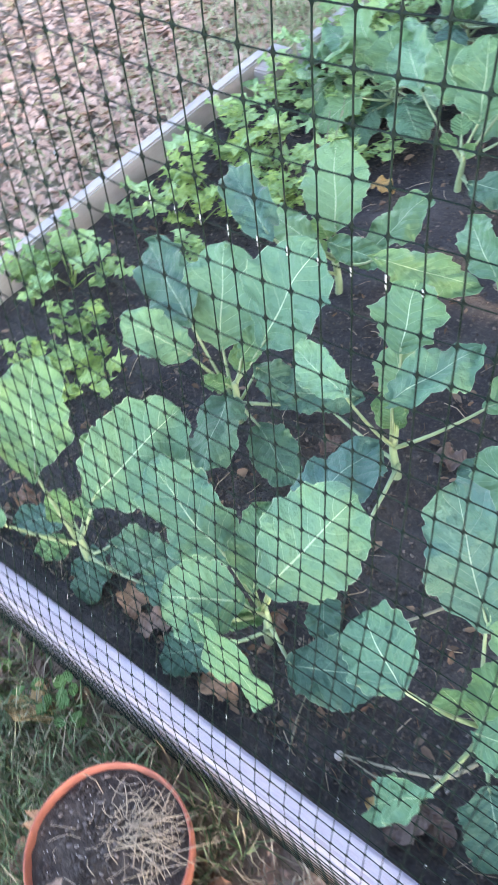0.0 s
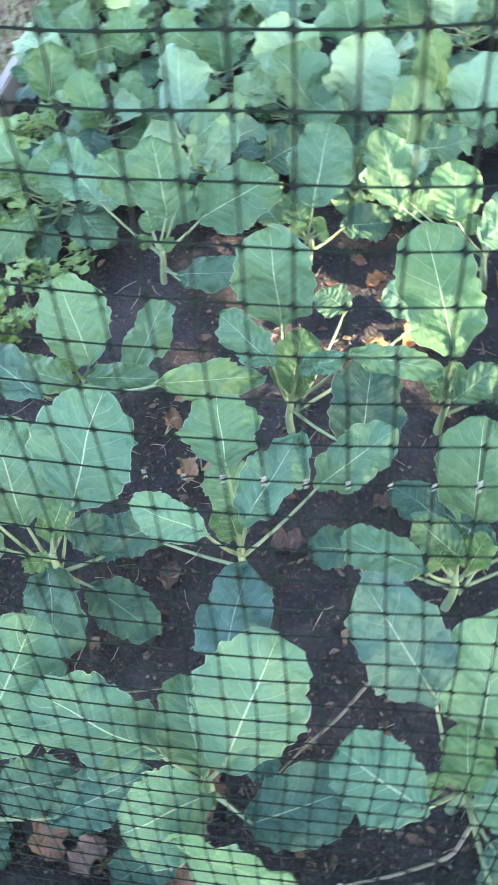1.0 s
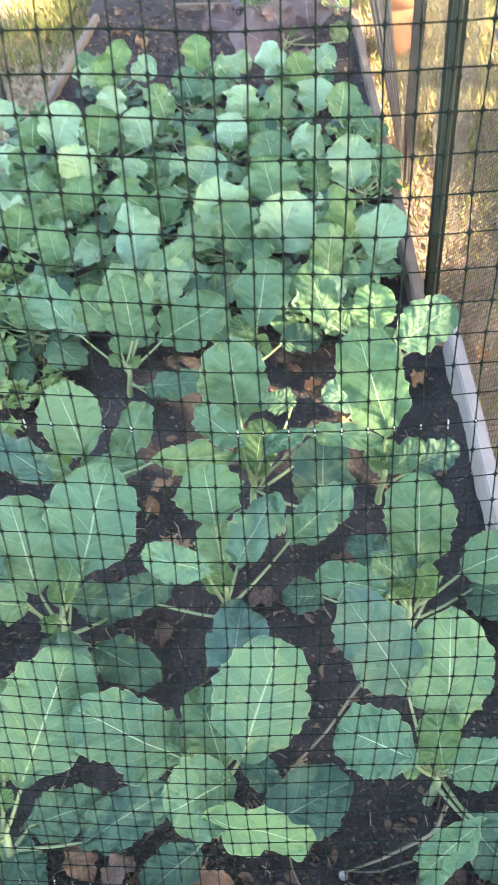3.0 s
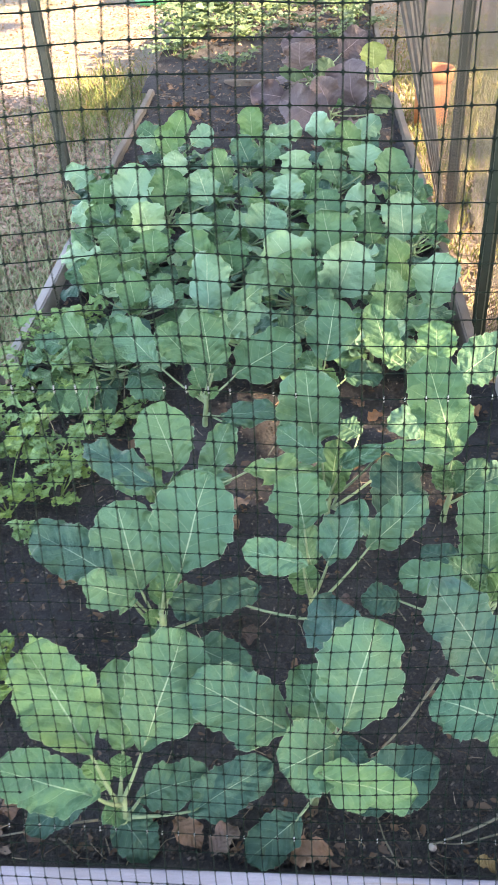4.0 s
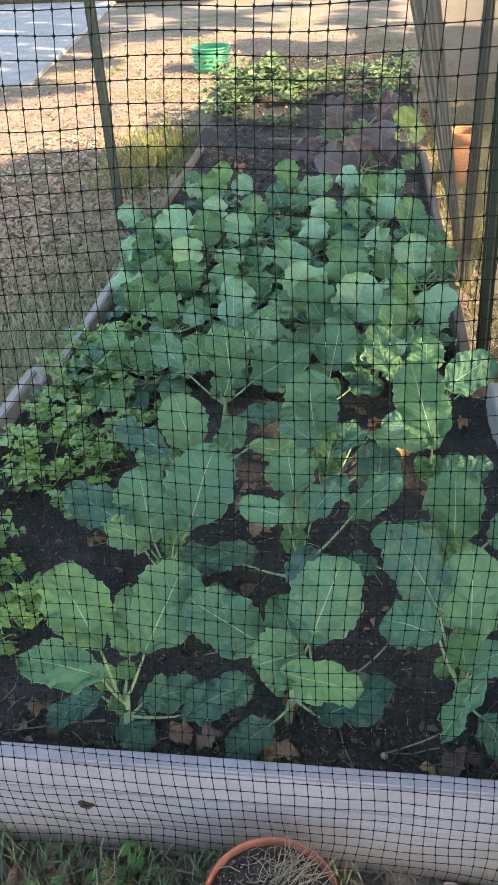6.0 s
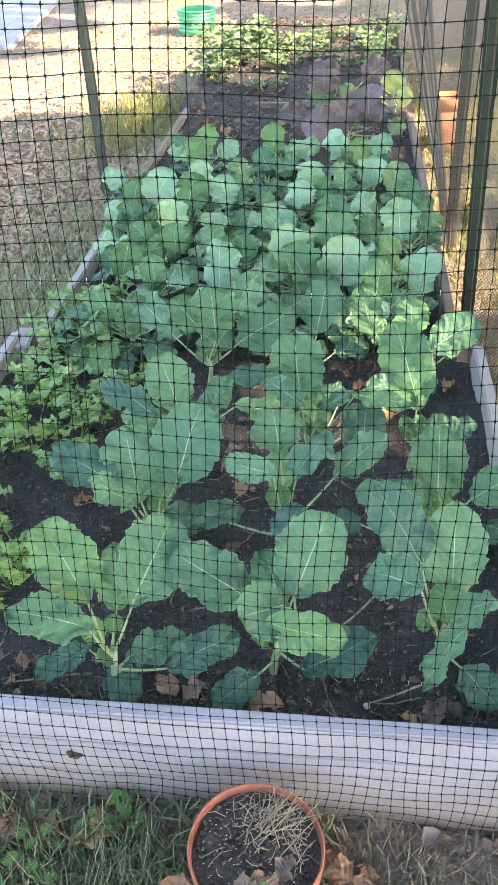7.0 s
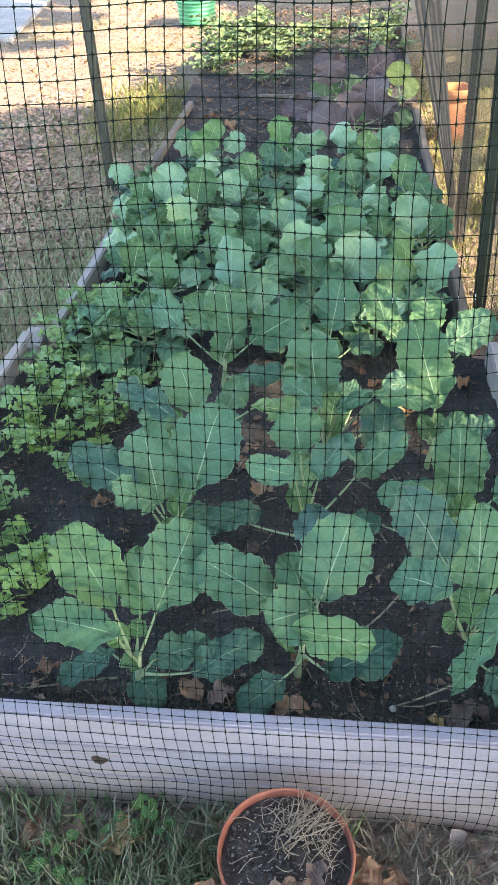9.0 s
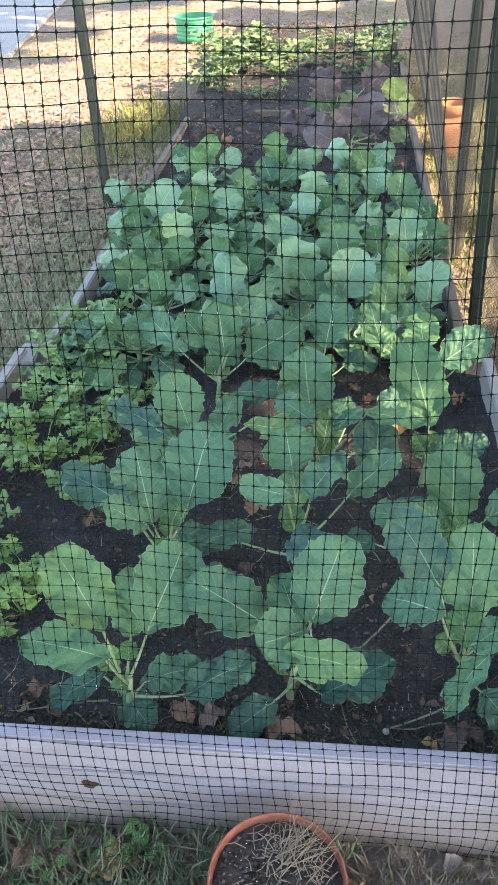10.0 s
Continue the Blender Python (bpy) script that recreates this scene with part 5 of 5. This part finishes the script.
far_plant(0.16, 3.68, [
    (PURPLE, (0.173, 3.719, 0.340), (0.042, 3.749, 0.414), 0.129),
    (PURPLE, (0.120, 3.584, 0.330), (0.116, 3.614, 0.428), 0.140),
    (BEYOND, (0.091, 3.656, 0.260), (0.088, 3.686, 0.339), 0.129),
    (BEYOND, (0.205, 3.628, 0.280), (0.258, 3.658, 0.340), 0.085),
    (PURPLE, (0.045, 3.431, 0.240), (-0.102, 3.461, 0.259), 0.110),
    (PURPLE, (0.316, 3.780, 0.340), (0.426, 3.810, 0.419), 0.130),
], PURPLE_LABEL, PURPLE)
yellow = thing("collard_plant", pose(0.47, 3.62, 0.17), "young yellow-leaved cabbage plant in the dark soil", "vegetable plant", group="collards in the bed")
stem_of(yellow, 0.09, 3)
for i, (b0, t0, w0) in enumerate((((0.454, 3.626, 0.31), (0.449, 3.656, 0.413), 0.118), ((0.492, 3.50, 0.28), (0.522, 3.53, 0.363), 0.076), ((0.42, 3.60, 0.26), (0.37, 3.58, 0.30), 0.06))):
    add_leaf(yellow, (0.47, 3.62, 0.17), (0.47, 3.62, 0.25), b0, t0, w0, YELLOW, 9100 + i, up=(0.0, -0.7, 0.7), arch=0.05, cup=0.1, ruffle=0.06, nu=18, nv=10)
for i, (x, y, s, n) in enumerate(((-0.52, 4.75, 0.20, 9), (-0.44, 5.1, 0.22, 9), (-0.15, 4.8, 0.14, 7), (-0.60, 4.45, 0.15, 7), (-0.60, 5.3, 0.22, 9), (-0.1, 5.3, 0.16, 7), (0.38, 5.3, 0.15, 7), (0.05, 5.6, 0.16, 8), (0.45, 5.7, 0.16, 8), (-0.35, 5.5, 0.18, 8), (-0.24, 4.2, 0.11, 5), (0.30, 4.8, 0.13, 6), (0.12, 5.1, 0.13, 6), (0.46, 5.0, 0.12, 6))):
    herb(x, y, s, n, 500 + i, 0.17, mat=BEYOND, label="leafy green vegetable growing in the second bed", spread=1.2, leaflets=5, leaf=0.40)

# ---- tub, clay pot and far ground ----
tub = thing("plastic_tub", pose(-1.12, 7.25, 0.0) @ Matrix.Diagonal((0.92, 0.92, 0.66, 1.0)), "bright green ribbed plastic tub on the ground", "tub")
prof = [(0.0, 0.0), (0.155, 0.0), (0.165, 0.01)]
for k in range(5):
    z = 0.03 + k * 0.05
    prof += [(0.168 + k * 0.003, z), (0.174 + k * 0.003, z + 0.012), (0.174 + k * 0.003, z + 0.022), (0.168 + k * 0.003, z + 0.034)]
part("body", mesh_of("tub_body", *lathe(prof + [(0.186, 0.29), (0.178, 0.29), (0.16, 0.02), (0.0, 0.02)]), TUB), tub)
part("rim", mesh_of("tub_rim", *lathe([(0.184, 0.275), (0.196, 0.278), (0.198, 0.295), (0.190, 0.302), (0.181, 0.297), (0.180, 0.28)]), TUB), tub)
clay = thing("clay_pot", pose(0.755, 3.76, 0.0) @ Matrix.Diagonal((1.12, 1.12, 1.0, 1.0)), "tall orange terracotta pot standing in the grass", "flower pot")
part("body", mesh_of("clay_body", *lathe([(0.0, 0.0), (0.066, 0.0), (0.070, 0.01), (0.077, 0.215), (0.0, 0.215)]), CLAY_FAR), clay)
part("rim", mesh_of("clay_rim", *lathe([(0.075, 0.213), (0.082, 0.215), (0.084, 0.265), (0.080, 0.27), (0.073, 0.266), (0.069, 0.215)]), CLAY_FAR), clay)
slab = tagged(new("paving", bevel_box(5.0, 9.0, 0.10, CONCRETE, "paving", 0.01, 8, 0.004)), "pale concrete slab lying at ground level", "paving", kind="structure")
slab.matrix_basis = pose(-5.72, 10.75, -0.025, 0, 0, 8)
logv, logf = tube([(-6, 13.2, 0.14), (-2, 13.3, 0.15), (1, 13.2, 0.14), (3, 13.25, 0.15), (6, 13.2, 0.14)], [0.16, 0.17, 0.16, 0.17, 0.16], 14)
tagged(new("log", mesh_of("log", logv, logf, BARK)), "long brown log lying along the far ground", "log")


# ---- added shade tree, out of view ----
def unseen_shade_tree():
    """An unseen tree added towards the sun; its crown pieces shade the bed, gaps leave chosen sun flecks."""
    r = random.Random(77)
    # Spots where leaf pieces are left out, so that sunlight falls there.
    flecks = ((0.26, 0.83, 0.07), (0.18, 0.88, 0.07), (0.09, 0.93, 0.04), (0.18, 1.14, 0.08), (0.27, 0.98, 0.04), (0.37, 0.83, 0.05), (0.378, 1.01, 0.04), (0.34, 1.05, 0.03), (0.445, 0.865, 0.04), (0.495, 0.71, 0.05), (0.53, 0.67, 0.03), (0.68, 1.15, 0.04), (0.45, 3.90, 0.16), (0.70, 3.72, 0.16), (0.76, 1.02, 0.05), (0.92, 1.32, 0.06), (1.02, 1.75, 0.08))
    pieces = []
    while len(pieces) < 10500:
        x, y = r.uniform(-6.0, 2.2), r.uniform(-3.5, 5.2)
        if x > 0.75 and y > 1.9 + 0.4 * math.sin(5 * x) and noise.noise(Vector((x * 2.6, y * 2.6, 4.0))) > -0.28:
            continue
        if x < -0.5 and y > 4.0 + 0.3 * math.sin(x * 4.0):
            continue
        if y > 4.6 + 0.35 * math.sin(x * 3.0) + 0.2 * math.sin(x * 7.0):
            continue
        edge = 1.0 + 0.22 * noise.noise(Vector((x * 0.6, y * 0.6, 2.0))) + 0.10 * noise.noise(Vector((x * 2.0, y * 2.0, 6.0)))
        if ((x + 1.6) / 4.1) ** 2 + ((y - 1.0) / 4.6) ** 2 > edge:
            continue
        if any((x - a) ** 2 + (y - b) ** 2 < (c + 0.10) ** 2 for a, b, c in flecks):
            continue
        base = Vector((x, y, 0.25)) + SUN * r.uniform(7.5, 13.0)
        s = r.uniform(0.10, 0.22)
        m = np.array(Euler((r.uniform(-1, 1), r.uniform(-1, 1), r.uniform(0, 6.28))).to_matrix())
        v = np.array([(-s, 0, 0), (-s * 0.3, -s * 0.6, 0.03), (s * 0.5, -s * 0.5, 0.02), (s, 0, 0), (s * 0.4, s * 0.6, 0.03), (-s * 0.4, s * 0.5, 0.02)]) @ m.T + np.array(base)
        pieces.append((v, [(0, 1, 2, 3, 4, 5)]))
    # More leaf pieces, added to shade the far right ground.
    while len(pieces) < 13500:
        x, y = r.uniform(0.62, 4.0), r.uniform(4.5, 9.5)
        if noise.noise(Vector((x * 1.5, y * 1.5, 9.0))) > 0.3 or y < 4.6 + 0.2 * math.sin(6 * x):
            continue
        s = r.uniform(0.10, 0.22)
        m = np.array(Euler((r.uniform(-1, 1), r.uniform(-1, 1), r.uniform(0, 6.28))).to_matrix())
        v = np.array([(-s, 0, 0), (-s * 0.3, -s * 0.6, 0.03), (s * 0.5, -s * 0.5, 0.02), (s, 0, 0), (s * 0.4, s * 0.6, 0.03), (-s * 0.4, s * 0.5, 0.02)]) @ m.T + np.array(Vector((x, y, 0.25)) + SUN * r.uniform(8.0, 13.0))
        pieces.append((v, [(0, 1, 2, 3, 4, 5)]))
    # More leaf pieces, added to dapple the far ground and shade the slab.
    while len(pieces) < 17500:
        x, y = r.uniform(-9.0, 0.6), r.uniform(5.6, 17.0)
        gap = -0.05 if x > -2.6 else 0.6
        if noise.noise(Vector((x * 0.9, y * 0.9, 21.0))) > gap or (x > -2.6 and y < 6.6 + 0.5 * math.sin(3 * x)):
            continue
        s = r.uniform(0.14, 0.28)
        m = np.array(Euler((r.uniform(-1, 1), r.uniform(-1, 1), r.uniform(0, 6.28))).to_matrix())
        v = np.array([(-s, 0, 0), (-s * 0.3, -s * 0.6, 0.03), (s * 0.5, -s * 0.5, 0.02), (s, 0, 0), (s * 0.4, s * 0.6, 0.03), (-s * 0.4, s * 0.5, 0.02)]) @ m.T + np.array(Vector((x, y, 0.0)) + SUN * r.uniform(9.0, 14.0))
        pieces.append((v, [(0, 1, 2, 3, 4, 5)]))
    tree = thing("tree", pose(0, 0, 0), "unseen leafy tree added to shade the garden bed", "tree")
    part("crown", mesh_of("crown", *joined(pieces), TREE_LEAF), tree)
    limbs = [tube([(8.2, -2.4, -0.1), (8.15, -2.35, 1.5), (8.0, -2.2, 3.5), (7.6, -2.0, 6.0)], [0.34, 0.27, 0.22, 0.12], 12)]
    for k in range(9):
        a = k * 0.7
        b = np.array([8.05, -2.25, 2.6 + 0.32 * k])
        d = np.array([math.cos(a) * 2.4, math.sin(a) * 2.4, 1.6])
        limbs.append(tube([b, b + d * 0.5 + np.array([0, 0, 0.1]), b + d], [0.10, 0.06, 0.02], 8))
    part("trunk", mesh_of("trunk", *joined(limbs), BARK), tree)


unseen_shade_tree()
